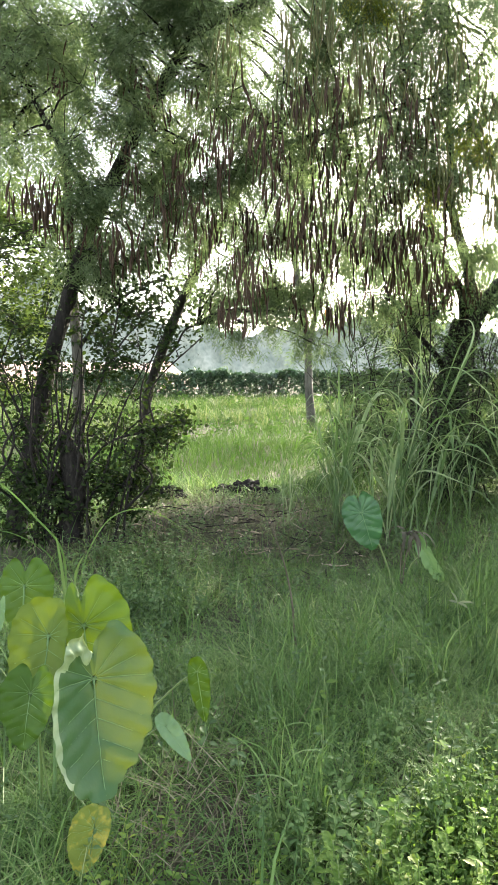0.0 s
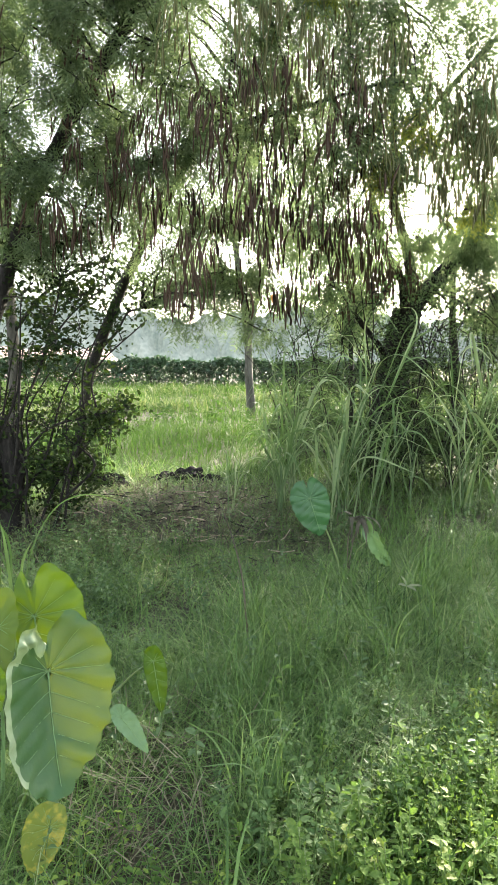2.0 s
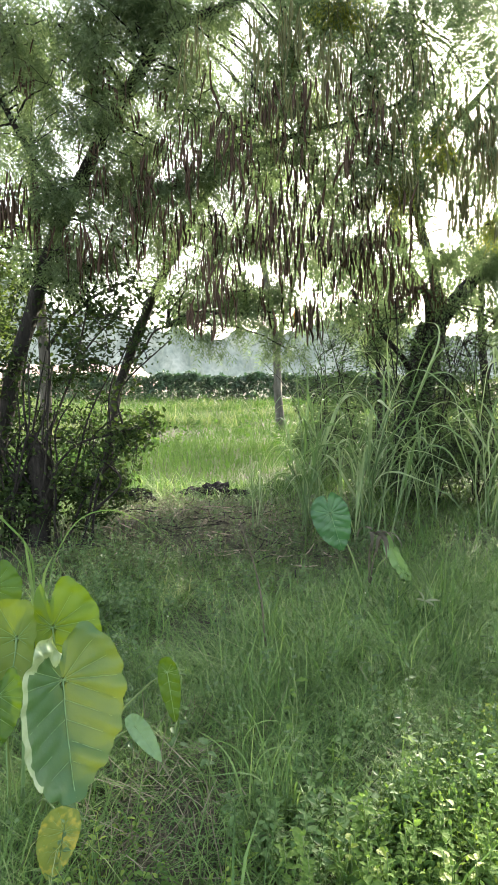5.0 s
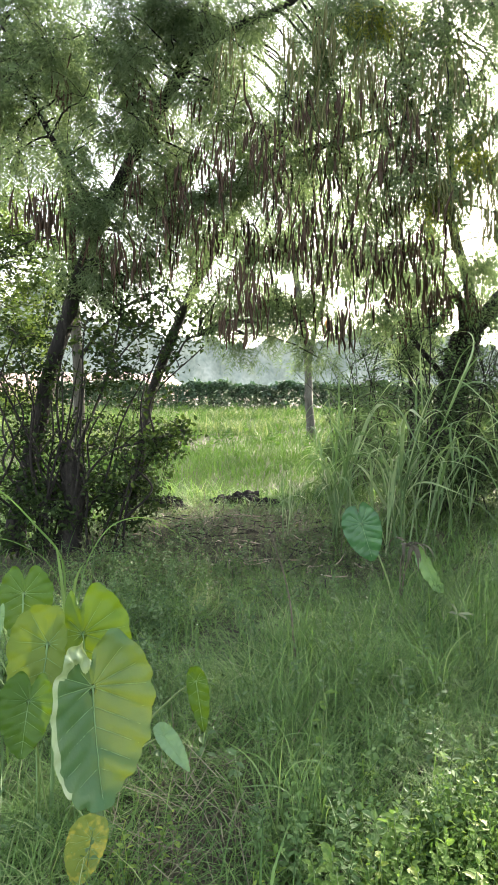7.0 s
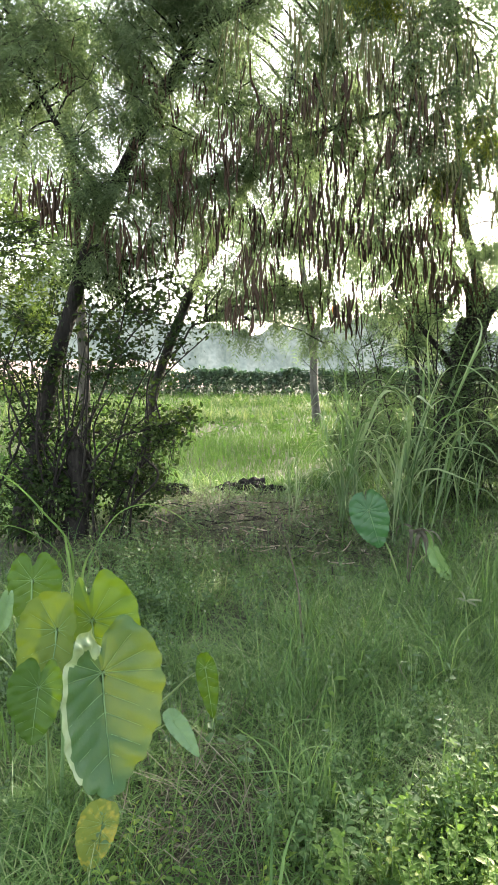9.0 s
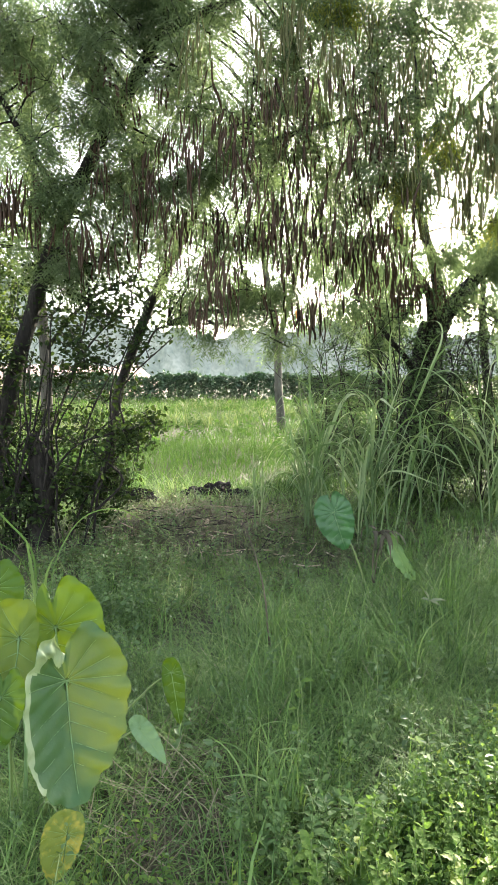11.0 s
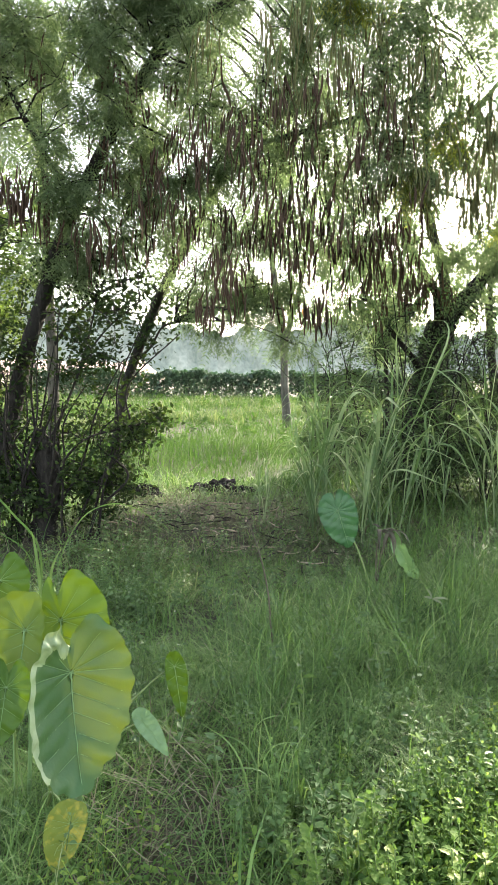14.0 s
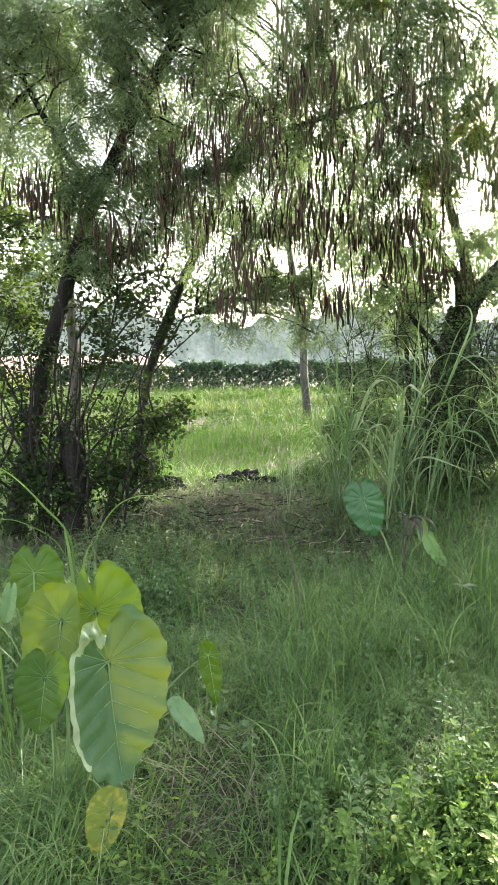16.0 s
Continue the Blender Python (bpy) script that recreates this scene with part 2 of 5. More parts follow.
# ---- mesh builders ----
def array_mesh(name, verts, quads=None, tris=None, smooth=True):
    me = bpy.data.meshes.new(name)
    verts = np.asarray(verts, np.float32).reshape(-1, 3)
    q = np.zeros((0, 4), np.int32) if quads is None else np.asarray(quads, np.int32).reshape(-1, 4)
    t = np.zeros((0, 3), np.int32) if tris is None else np.asarray(tris, np.int32).reshape(-1, 3)
    me.vertices.add(len(verts))
    me.vertices.foreach_set("co", verts.ravel())
    me.loops.add(q.size + t.size)
    me.loops.foreach_set("vertex_index", np.concatenate([q.ravel(), t.ravel()]).astype(np.int32))
    me.polygons.add(len(q) + len(t))
    start = np.concatenate([np.arange(len(q)) * 4, q.size + np.arange(len(t)) * 3]).astype(np.int32)
    me.polygons.foreach_set("loop_start", start)
    if smooth:
        me.polygons.foreach_set("use_smooth", np.ones(len(q) + len(t), bool))
    me.update(calc_edges=True)
    me.validate()
    return me


class Heap:
    """Gathers vertex and face arrays for one mesh."""

    def __init__(self):
        self.v, self.q, self.t, self.n = [], [], [], 0

    def add(self, v, q=None, t=None):
        v = np.asarray(v, np.float32).reshape(-1, 3)
        if q is not None and len(q):
            self.q.append(np.asarray(q).reshape(-1, 4) + self.n)
        if t is not None and len(t):
            self.t.append(np.asarray(t).reshape(-1, 3) + self.n)
        self.v.append(v)
        self.n += len(v)
        return self

    def mesh(self, name, smooth=True):
        return array_mesh(name, np.concatenate(self.v), np.concatenate(self.q) if self.q else None, np.concatenate(self.t) if self.t else None, smooth)


def part(name, me, material, parent=None, label=""):
    ob = new(name, me)
    if not me.materials:
        me.materials.append(material)
    if parent is not None:
        ob.parent = parent
    if label:
        ob["label"] = label
    return ob


def thing(name, place, label, category, group="", kind=""):
    ob = new(name)
    ob.location = place
    ob.empty_display_size = 0.1
    bpy.context.view_layer.update()
    return tagged(ob, label, category, group, kind)


def under(ob, parent):
    """Parents ob, whose mesh is in world metres, to a thing away from the origin."""
    ob.parent = parent
    ob.matrix_parent_inverse = Matrix.Translation(-Vector(parent.location))
    return ob


def unit(a):
    return a / np.maximum(np.linalg.norm(a, axis=-1, keepdims=True), 1e-9)


def blades(base, height, width, azimuth, lean, bend, seg=3, taper=0.8, down=False):
    """Curved tapering blades. All arguments are arrays with one entry a blade; angles in radians from upright."""
    n = len(base)
    out = np.stack([np.cos(azimuth), np.sin(azimuth), 0 * azimuth], 1)
    side = np.stack([-np.sin(azimuth), np.cos(azimuth), 0 * azimuth], 1)
    up = np.array([0, 0, -1.0 if down else 1.0])
    p, rows = base.astype(float).copy(), []
    for k in range(seg + 1):
        s = k / seg
        w = (width * (1 - s) ** taper * (0.75 + 0.5 * min(s * 2.5, 0.5)))[:, None]
        if k < seg:
            rows.append(np.stack([p - side * w / 2, p + side * w / 2], 1))
        else:
            rows.append(p[:, None])
        a = lean + bend * (s + 0.5 / seg)
        p = p + (out * np.sin(a)[:, None] + up * np.cos(a)[:, None]) * (height / seg)[:, None]
    v = np.concatenate(rows, 1)
    c = 2 * seg + 1
    o = np.arange(n)[:, None] * c
    q = np.concatenate([o + np.array([[2 * k, 2 * k + 1, 2 * k + 3, 2 * k + 2]]) for k in range(seg - 1)]) if seg > 1 else None
    t = o + np.array([[2 * seg - 2, 2 * seg - 1, 2 * seg]])
    return v.reshape(-1, 3), q, t


def leaflets(pos, along, normal, length, width, fold=0.25, oval=True):
    """Small leaves folded along the midrib, one for each row."""
    n = len(pos)
    along = unit(along)
    side = unit(np.cross(along, normal))
    nor = np.cross(side, along)
    L, W = length[:, None], width[:, None]
    tip = pos + along * L - nor * L * 0.12
    if oval:
        r = [(0.3, 0.5), (0.7, 0.38)]
        pts = [pos]
        for sgn in (1, -1):
            for a, b in r:
                pts.append(pos + along * L * a + sgn * side * W * b + nor * W * b * fold)
        pts.append(tip)
        v = np.stack(pts, 1)
        o = np.arange(n)[:, None] * 6
        q = np.concatenate([o + np.array([[0, 1, 2, 5]]), o + np.array([[0, 5, 4, 3]])])
        return v.reshape(-1, 3), q, None
    v = np.stack([pos, pos + along * L * 0.45 + side * W * 0.5 + nor * W * fold * 0.5, tip, pos + along * L * 0.45 - side * W * 0.5 + nor * W * fold * 0.5], 1)
    o = np.arange(n)[:, None] * 4
    return v.reshape(-1, 3), None, np.concatenate([o + np.array([[0, 1, 2]]), o + np.array([[0, 2, 3]])])


def smooth_path(pts, per=6):
    """A Catmull-Rom curve through pts."""
    p = np.asarray(pts, float)
    p = np.concatenate([[2 * p[0] - p[1]], p, [2 * p[-1] - p[-2]]])
    out = []
    for i in range(1, len(p) - 2):
        for s in np.arange(per) / per:
            a, b, c, d = p[i - 1:i + 3]
            out.append(0.5 * (2 * b + (c - a) * s + (2 * a - 5 * b + 4 * c - d) * s * s + (3 * b - a - 3 * c + d) * s ** 3))
    out.append(p[-2])
    return np.array(out)


def tube(path, radii, sides=8, rough=0.0, seed=0):
    """A closed tube along path; rough adds knots and hollows."""
    p = np.asarray(path, float)
    r = np.interp(np.linspace(0, 1, len(p)), np.linspace(0, 1, len(radii)), radii)
    tan = unit(np.gradient(p, axis=0))
    ref = np.array([0.3, 1.0, 0.1]) if abs(tan[0][1]) < 0.8 else np.array([1.0, 0.2, 0.1])
    a = unit(np.cross(tan, ref))
    b = np.cross(tan, a)
    th = np.arange(sides) / sides * 2 * np.pi
    g = np.random.default_rng(seed)
    jit = 1 + rough * (g.random((len(p), sides)) - 0.5) * 2 + rough * np.sin(3 * th[None] + np.linspace(0, 5, len(p))[:, None])
    v = p[:, None] + (a[:, None] * np.cos(th)[None, :, None] + b[:, None] * np.sin(th)[None, :, None]) * (r[:, None] * jit)[:, :, None]
    k = np.arange(len(p) - 1)[:, None] * sides
    j = np.arange(sides)[None]
    j2 = (j + 1) % sides
    q = np.stack([k + j, k + j2, k + sides + j2, k + sides + j], -1).reshape(-1, 4)
    v = v.reshape(-1, 3)
    n0 = len(v)
    v = np.concatenate([v, [p[0]], [p[-1]]])
    e = n0 - sides
    t = [(i, n0, (i + 1) % sides) for i in range(sides)] + [(e + i, e + (i + 1) % sides, n0 + 1) for i in range(sides)]
    t = [(a0, b0, c0) for a0, b0, c0 in t]
    return v, q, np.array(t)


def in_ball(g, n, centre, radii):
    d = unit(g.normal(size=(n, 3))) * (g.random((n, 1)) ** 0.36)
    return np.asarray(centre) + d * np.asarray(radii)


def twigs(g, starts, ends, sag=0.15, pts=5):
    """Sagging lines from starts to ends: an array (n, pts, 3)."""
    s = np.linspace(0, 1, pts)[None, :, None]
    line = starts[:, None] * (1 - s) + ends[:, None] * s
    length = np.linalg.norm(ends - starts, axis=1)[:, None, None]
    wob = g.normal(size=(len(starts), pts, 3)) * np.minimum(0.035 * length, 0.02) * np.sin(s * np.pi)
    line = line + wob
    line[:, :, 2] += (np.sin(s * np.pi) * sag * length)[:, :, 0]
    return line


def twig_tubes(heap, lines, r0, r1, sides=3):
    n, m, _ = lines.shape
    tan = unit(np.gradient(lines, axis=1))
    a = unit(np.cross(tan, np.array([0.21, 0.43, 0.88])))
    b = np.cross(tan, a)
    th = np.arange(sides) / sides * 2 * np.pi
    r = np.linspace(r0, r1, m)[None, :, None, None] if np.isscalar(r0) else (r0[:, None] + (r1 - r0[:, None]) * np.linspace(0, 1, m)[None])[:, :, None, None]
    v = lines[:, :, None] + (a[:, :, None] * np.cos(th)[None, None, :, None] + b[:, :, None] * np.sin(th)[None, None, :, None]) * r
    o = (np.arange(n) * m * sides)[:, None, None]
    k = (np.arange(m - 1) * sides)[None, :, None]
    j = np.arange(sides)[None, None]
    j2 = (j + 1) % sides
    q = np.stack([o + k + j, o + k + j2, o + k + sides + j2, o + k + sides + j], -1).reshape(-1, 4)
    heap.add(v.reshape(-1, 3), q)


def on_lines(g, lines, per, lo=0.3, jitter=0.05):
    """Points and tangents spread along lines."""
    n, m, _ = lines.shape
    s = lo + (1 - lo) * g.random((n, per))
    f = s * (m - 1)
    i = np.minimum(f.astype(int), m - 2)
    w = (f - i)[..., None]
    row = np.arange(n)[:, None]
    p = lines[row, i] * (1 - w) + lines[row, i + 1] * w
    tan = unit(lines[row, i + 1] - lines[row, i])
    return (p + g.normal(size=p.shape) * jitter).reshape(-1, 3), tan.reshape(-1, 3)


def feather_leaves(heap, g, pos, length=0.16, pairs=5, pinna=0.058, wide=0.0095, droop=0.85):
    """Twice-feathered leaves: a rachis with pairs of narrow pinnae."""
    n = len(pos)
    az = g.random(n) * 2 * np.pi
    dz = -droop + g.normal(size=n) * 0.45
    d = unit(np.stack([np.cos(az), np.sin(az), dz], 1))
    side = unit(np.cross(d, np.array([0, 0, 1.0])) + g.normal(size=(n, 3)) * 0.25)
    nor = np.cross(side, d)
    L = length * (0.7 + 0.6 * g.random(n))
    P, A, N, LL = [], [], [], []
    for k in range(pairs):
        s = 0.2 + 0.8 * (k + 0.5) / pairs
        at = pos + d * (L * s)[:, None] - np.array([0, 0, 1.0]) * (0.3 * L * s * s)[:, None]
        for sg in (1, -1):
            P.append(at)
            A.append(side * sg + d * 0.55 + g.normal(size=(n, 3)) * 0.12 - np.array([0, 0, 0.25]))
            N.append(nor)
            LL.append(pinna * (0.6 + 0.5 * np.sin(np.pi * min(s, 0.95))) * (0.8 + 0.4 * g.random(n)))
    P, A, N, LL = map(np.concatenate, (P, A, N, LL))
    heap.add(*leaflets(P, A, N, LL, np.full(len(P), wide) * (0.8 + 0.5 * g.random(len(P))), 0.2, oval=False))


def simple_leaves(heap, g, pos, size=0.04, wide=0.5, spread=0.6, oval=True):
    n = len(pos)
    d = g.normal(size=(n, 3)) * np.array([1, 1, spread]) - np.array([0, 0, 0.25])
    nor = g.normal(size=(n, 3)) * 0.6 + np.array([0, 0, 1.0])
    L = size * (0.6 + 0.8 * g.random(n))
    heap.add(*leaflets(pos, d, nor, L, L * wide, 0.25, oval))


def pod_mesh(name, g, length):
    """A flat, slightly curved seed pod with bulges over its seeds, hanging from the origin."""
    k = 6
    s = np.linspace(0, 1, k)
    path = np.stack([0.08 * length * np.sin(s * 2.2) * g.normal(), 0.05 * length * s * s * g.normal(), -length * s], 1)
    w = 0.0092 * np.array([0.25, 0.85, 1.0, 1.05, 0.9, 0.15])
    v = []
    for i in range(k):
        v += [path[i] + (w[i], 0, 0), path[i] + (0, 0.0035, 0), path[i] - (w[i], 0, 0), path[i] - (0, 0.0035, 0)]
    q = [(4 * i + j, 4 * i + (j + 1) % 4, 4 * i + 4 + (j + 1) % 4, 4 * i + 4 + j) for i in range(k - 1) for j in range(4)]
    return array_mesh(name, v, q)


def joined_pods(heap, g, pos, length, width):
    """Many hanging pods as three-sided curved prisms."""
    n = len(pos)
    az = g.random(n) * 2 * np.pi
    a = np.stack([np.cos(az), np.sin(az), 0 * az], 1)
    b = np.stack([-np.sin(az), np.cos(az), 0 * az], 1)
    tilt = g.normal(size=(n, 2)) * 0.10
    curl = g.normal(size=n) * 0.12
    rows = []
    for s, wf in ((0.0, 0.2), (0.25, 0.9), (0.6, 1.0), (0.88, 0.8), (1.0, 0.1)):
        c = pos + np.stack([tilt[:, 0] * s, tilt[:, 1] * s, -np.full(n, s)], 1) * length[:, None] + a * (curl * np.sin(s * 2.6) * length)[:, None]
        w = (width * wf / 2)[:, None]
        rows += [c + a * w, c - a * w, c + b * w * 0.35]
    v = np.stack(rows, 1)
    o = np.arange(n)[:, None] * 15
    q = np.concatenate([o + np.array([[3 * i + j, 3 * i + (j + 1) % 3, 3 * i + 3 + (j + 1) % 3, 3 * i + 3 + j]]) for i in range(4) for j in range(3)])
    heap.add(v.reshape(-1, 3), q)


def trunk_mesh(name, pts, radii, sides=14, rough=0.06, seed=1, per=8):
    return array_mesh(name, *tube(smooth_path(pts, per), radii, sides, rough, seed))


# ---- ground ----
def ground_height(x, y):
    """Gentle unevenness of the plot, level far away."""
    near = np.clip(1 - np.maximum(np.hypot(x, y - 5) - 12, 0) / 20, 0, 1)
    h = 0.035 * np.sin(1.7 * x + 0.6 * y) + 0.03 * np.sin(0.9 * y - 1.3 * x + 1) + 0.012 * np.sin(6.1 * x + 2) * np.sin(5.3 * y)
    heap = 0.10 * np.exp(-((x + 0.4) ** 2 / 0.5 + (y - 6.3) ** 2 / 0.5))
    return near * (h - 0.02) + heap


def build_ground():
    def axis(lo, hi, n, far):
        core = np.linspace(lo, hi, n)
        ext = np.array([1.5, 4, 9, 20, 50, 130, 350, 900])
        return np.concatenate([lo - ext[::-1], core, hi + ext]) if far else core
    xs, ys = axis(-7, 7, 110, True), axis(-3, 20, 170, True)
    X, Y = np.meshgrid(xs, ys)
    v = np.stack([X, Y, ground_height(X, Y)], -1).reshape(-1, 3)
    nx = len(xs)
    i, j = np.meshgrid(np.arange(nx - 1), np.arange(len(ys) - 1))
    k = (j * nx + i).reshape(-1)
    q = np.stack([k, k + 1, k + nx + 1, k + nx], 1)
    tagged(part("ground", array_mesh("ground", v, q), SOIL), "uneven brown soil of an overgrown plot", "ground", kind="structure")


build_ground()


def scatter(g, n, x0, x1, y0, y1, keep=None):
    x, y = x0 + (x1 - x0) * g.random(n), y0 + (y1 - y0) * g.random(n)
    if keep is not None:
        k = g.random(n) < keep(x, y)
        x, y = x[k], y[k]
    return x, y


def bare(x, y, strawless=True):
    """How bare the soil lies: the trodden patch beside the big-leaved plant, the brush heap and the dark patch under
    the shrub.
    """
    path = np.exp(-(((x + 0.27) / 0.2) ** 2 + ((y - 2.05) / 0.55) ** 2))
    pile = np.exp(-(((x + 0.3) / 0.9) ** 2 + ((y - 6.1) / 1.0) ** 2)) * np.clip(0.8 + 0.4 * patch(x, y, 5, 2), 0.3, 1)
    # grass left out under the shrub, so dark soil stands in for its shade
    shade = np.exp(-(((x + 2.0) / 1.1) ** 4 + ((y - 5.2) / 1.1) ** 4))
    return np.clip(np.maximum(np.maximum(0.85 * path, 0.74 * pile), (0.9 if strawless else 0.0) * shade), 0, 1)


def patch(x, y, f, s):
    return np.sin(f * x + s) * np.sin(f * 0.83 * y + 2 * s) + 0.6 * np.sin(2.3 * f * x - 1.7 * f * y + s)


def build_grass():
    g = np.random.default_rng(11)
    h = Heap()

    def sow(n, y0, y1, size, wide, seg, clump):
        half = 0.40 * y1 + 0.5
        x, y = scatter(g, n, -half, half, y0, y1, lambda x, y: (np.abs(x) < 0.40 * y + 0.5) * (1 - bare(x, y)) * np.clip(0.75 + 0.35 * patch(x, y, 2.2, clump), 0.15, 1))
        m = len(x)
        tall = size * (0.45 + 0.9 * g.random(m)) * np.clip(1 + 0.25 * patch(x, y, 1.6, clump + 1), 0.5, 1.5)
        tall = tall * (1 - 0.55 * np.exp(-(((x + 0.3) / 1.5) ** 4 + ((y - 5.9) / 1.7) ** 4)))
        base = np.stack([x, y, ground_height(x, y) - 0.01], 1)
        h.add(*blades(base, tall, wide * (0.6 + 0.8 * g.random(m)), g.random(m) * 2 * np.pi, 0.10 + 0.75 * g.random(m), 0.6 + 2.6 * g.random(m) ** 0.8, seg))
    sow(34000, 1.55, 3.2, 0.27, 0.0045, 4, 1.0)
    sow(58000, 3.0, 5.2, 0.34, 0.0062, 3, 2.0)
    sow(40000, 5.0, 9.0, 0.32, 0.010, 3, 3.0)
    # low undergrowth
    sow(26000, 1.55, 7.5, 0.10, 0.006, 2, 4.0)
    # the plot beyond, coarser
    x, y = scatter(g, 46000, -11, 11, -5, 10.5, lambda x, y: 1.0 * (np.abs(x) > 0.40 * np.maximum(y, 0) + 0.4) + 1.0 * (y < 1.6) * (np.hypot(x, y) > 0.5) > 0.5)
    m = len(x)
    h.add(*blades(np.stack([x, y, ground_height(x, y) - 0.01], 1), 0.12 + 0.25 * g.random(m), 0.010 + 0.008 * g.random(m), g.random(m) * 6.283, 0.1 + 0.7 * g.random(m), 0.3 + 2.0 * g.random(m), 2))
    ob = part("grass", h.mesh("grass"), GRASS)
    tagged(ob, "tangled fine green grass covering the shaded plot", "grass", kind="stuff")
    f = Heap()
    for n, y0, y1, size, wide in ((50000, 8.0, 14, 0.27, 0.0098), (32000, 14, 26, 0.32, 0.018), (18000, 26, 37, 0.30, 0.03)):
        half = 0.5 * y1 + 5
        x, y = scatter(g, int(n * 1.5), -half, half, y0, y1, lambda x, y: np.where(np.abs(x) < 0.42 * y + 1, 1, 0.4) * np.clip(0.8 + 0.3 * patch(x, y, 0.8, 5), 0.2, 1))
        m = len(x)
        tall = size * (0.5 + 0.8 * g.random(m)) * np.clip(1 + 0.35 * patch(x, y, 0.5, 7), 0.5, 1.7)
        f.add(*blades(np.stack([x, y, ground_height(x, y) - 0.01], 1), tall, wide * (0.6 + 0.8 * g.random(m)), g.random(m) * 6.283, 0.05 + 0.4 * g.random(m), 0.2 + 1.1 * g.random(m), 3))
    tagged(part("field_grass", f.mesh("field_grass"), FIELD), "sunlit yellow-green meadow grass beyond the trees", "grass", kind="stuff")
    # dry stalks lying about
    s = Heap()
    x, y = scatter(g, 48000, -3, 3, 1.6, 8.4, lambda x, y: (np.abs(x) < 0.4 * y + 0.4) * np.clip(0.035 + 0.9 * bare(x, y, False), 0, 1))
    m = len(x)
    s.add(*blades(np.stack([x, y, ground_height(x, y) + (0.05 + 0.10 * bare(x, y, False)) * g.random(m)], 1), 0.10 + 0.22 * g.random(m), 0.003 + 0.0011 * y, g.random(m) * 6.283, 1.1 + 0.5 * g.random(m), 0.4 * g.normal(size=m), 2))
    tagged(part("dry_straw", s.mesh("dry_straw"), STRAW), "brown dry straw littering the soil", "straw", kind="stuff")


def build_forbs():
    g = np.random.default_rng(12)

    def paired(n, region, size, tall, mat, name, label, nodes=5):
        """Upright weeds with leaves in crossed pairs, largest in the middle, the young ones crowded at the top."""
        h = Heap()
        x, y = region(n)
        m = len(x)
        top = tall * (0.45 + 0.75 * g.random(m))
        starts = np.stack([x, y, ground_height(x, y) - 0.01], 1)
        ends = starts + np.stack([g.normal(size=m) * 0.05, g.normal(size=m) * 0.05, top], 1)
        lines = twigs(g, starts, ends, 0, 4)
        twig_tubes(h, lines, 0.0022, 0.0011)
        az0, big = g.random(m) * 6.283, size * (0.65 + 0.7 * g.random(m))
        for k in range(nodes):
            f = 1 - 0.72 * (k / nodes) ** 0.8
            i = min(int(f * 3), 2)
            at = lines[:, i] + (lines[:, i + 1] - lines[:, i]) * (f * 3 - i)
            grow = (0.55, 0.95, 1.1, 1.0, 0.8, 0.7)[k]
            for side in (0, math.pi):
                az = az0 + k * 1.571 + side + 0.35 * g.normal(size=m)
                tilt = (0.75, 0.4, 0.15, 0.0, -0.15, -0.2)[k] + 0.25 * g.normal(size=m)
                d = np.stack([np.cos(az) * np.cos(tilt), np.sin(az) * np.cos(tilt), np.sin(tilt)], 1)
                nor = np.stack([-np.cos(az) * np.sin(tilt), -np.sin(az) * np.sin(tilt), np.cos(tilt)], 1) + 0.25 * g.normal(size=(m, 3))
                L = big * grow * (0.8 + 0.4 * g.random(m))
                h.add(*leaflets(at + d * L[:, None] * 0.15, d, nor, L, L * (0.5 + 0.14 * g.random(m)), 0.3))
        tagged(part(name, h.mesh(name), mat), label, "herbs", kind="stuff")

    def bush(n, region, size, tall, mat, name, label, per=12):
        h = Heap()
        x, y = region(n)
        m = len(x)
        top = tall * (0.4 + 0.8 * g.random(m))
        z = ground_height(x, y)
        starts = np.stack([x, y, z], 1)
        ends = starts + np.stack([g.normal(size=m) * 0.06, g.normal(size=m) * 0.06, top], 1)
        lines = twigs(g, starts, ends, 0, 4)
        twig_tubes(h, lines, 0.0022, 0.001)
        p, tan = on_lines(g, lines, per, 0.25, 0.012)
        k = len(p)
        az = g.random(k) * 6.283
        d = np.stack([np.cos(az), np.sin(az), 0.1 + 0.35 * g.normal(size=k)], 1)
        L = size * (0.55 + 0.9 * g.random(k))
        h.add(*leaflets(p, d, np.array([0, 0, 1.0]) + g.normal(size=(k, 3)) * 0.45, L, L * (0.42 + 0.16 * g.random(k)), 0.3))
        tagged(part(name, h.mesh(name), mat), label, "herbs", kind="stuff")

    def right_patch(n):
        return scatter(g, n, -0.5, 1.9, 1.55, 3.1, lambda x, y: np.clip((1.76 + 0.67 * x - y) * 1.5 + 0.2 + 0.5 * patch(x, y, 6, 1), 0, 1) * (x < 0.4 * y + 0.5))

    def left_patch(n):
        return scatter(g, n, -1.9, -0.2, 2.7, 5.0, lambda x, y: np.clip(0.7 - ((x + 0.95) / 0.6) ** 2 + 0.3 * patch(x, y, 4, 2), 0, 1))

    def strewn(n):
        return scatter(g, n, -2.6, 2.8, 1.7, 7.5, lambda x, y: (np.abs(x) < 0.4 * y + 0.3) * np.clip(0.35 + 0.3 * patch(x, y, 3, 4), 0.03, 1) * (1 - 0.6 * bare(x, y)))

    def meadow(n):
        return scatter(g, n, -14, 14, 9, 36, lambda x, y: (np.abs(x) < 0.42 * y) * np.clip(0.3 + 0.5 * patch(x, y, 0.7, 9), 0, 1))
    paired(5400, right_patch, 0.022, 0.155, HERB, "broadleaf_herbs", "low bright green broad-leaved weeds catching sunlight")
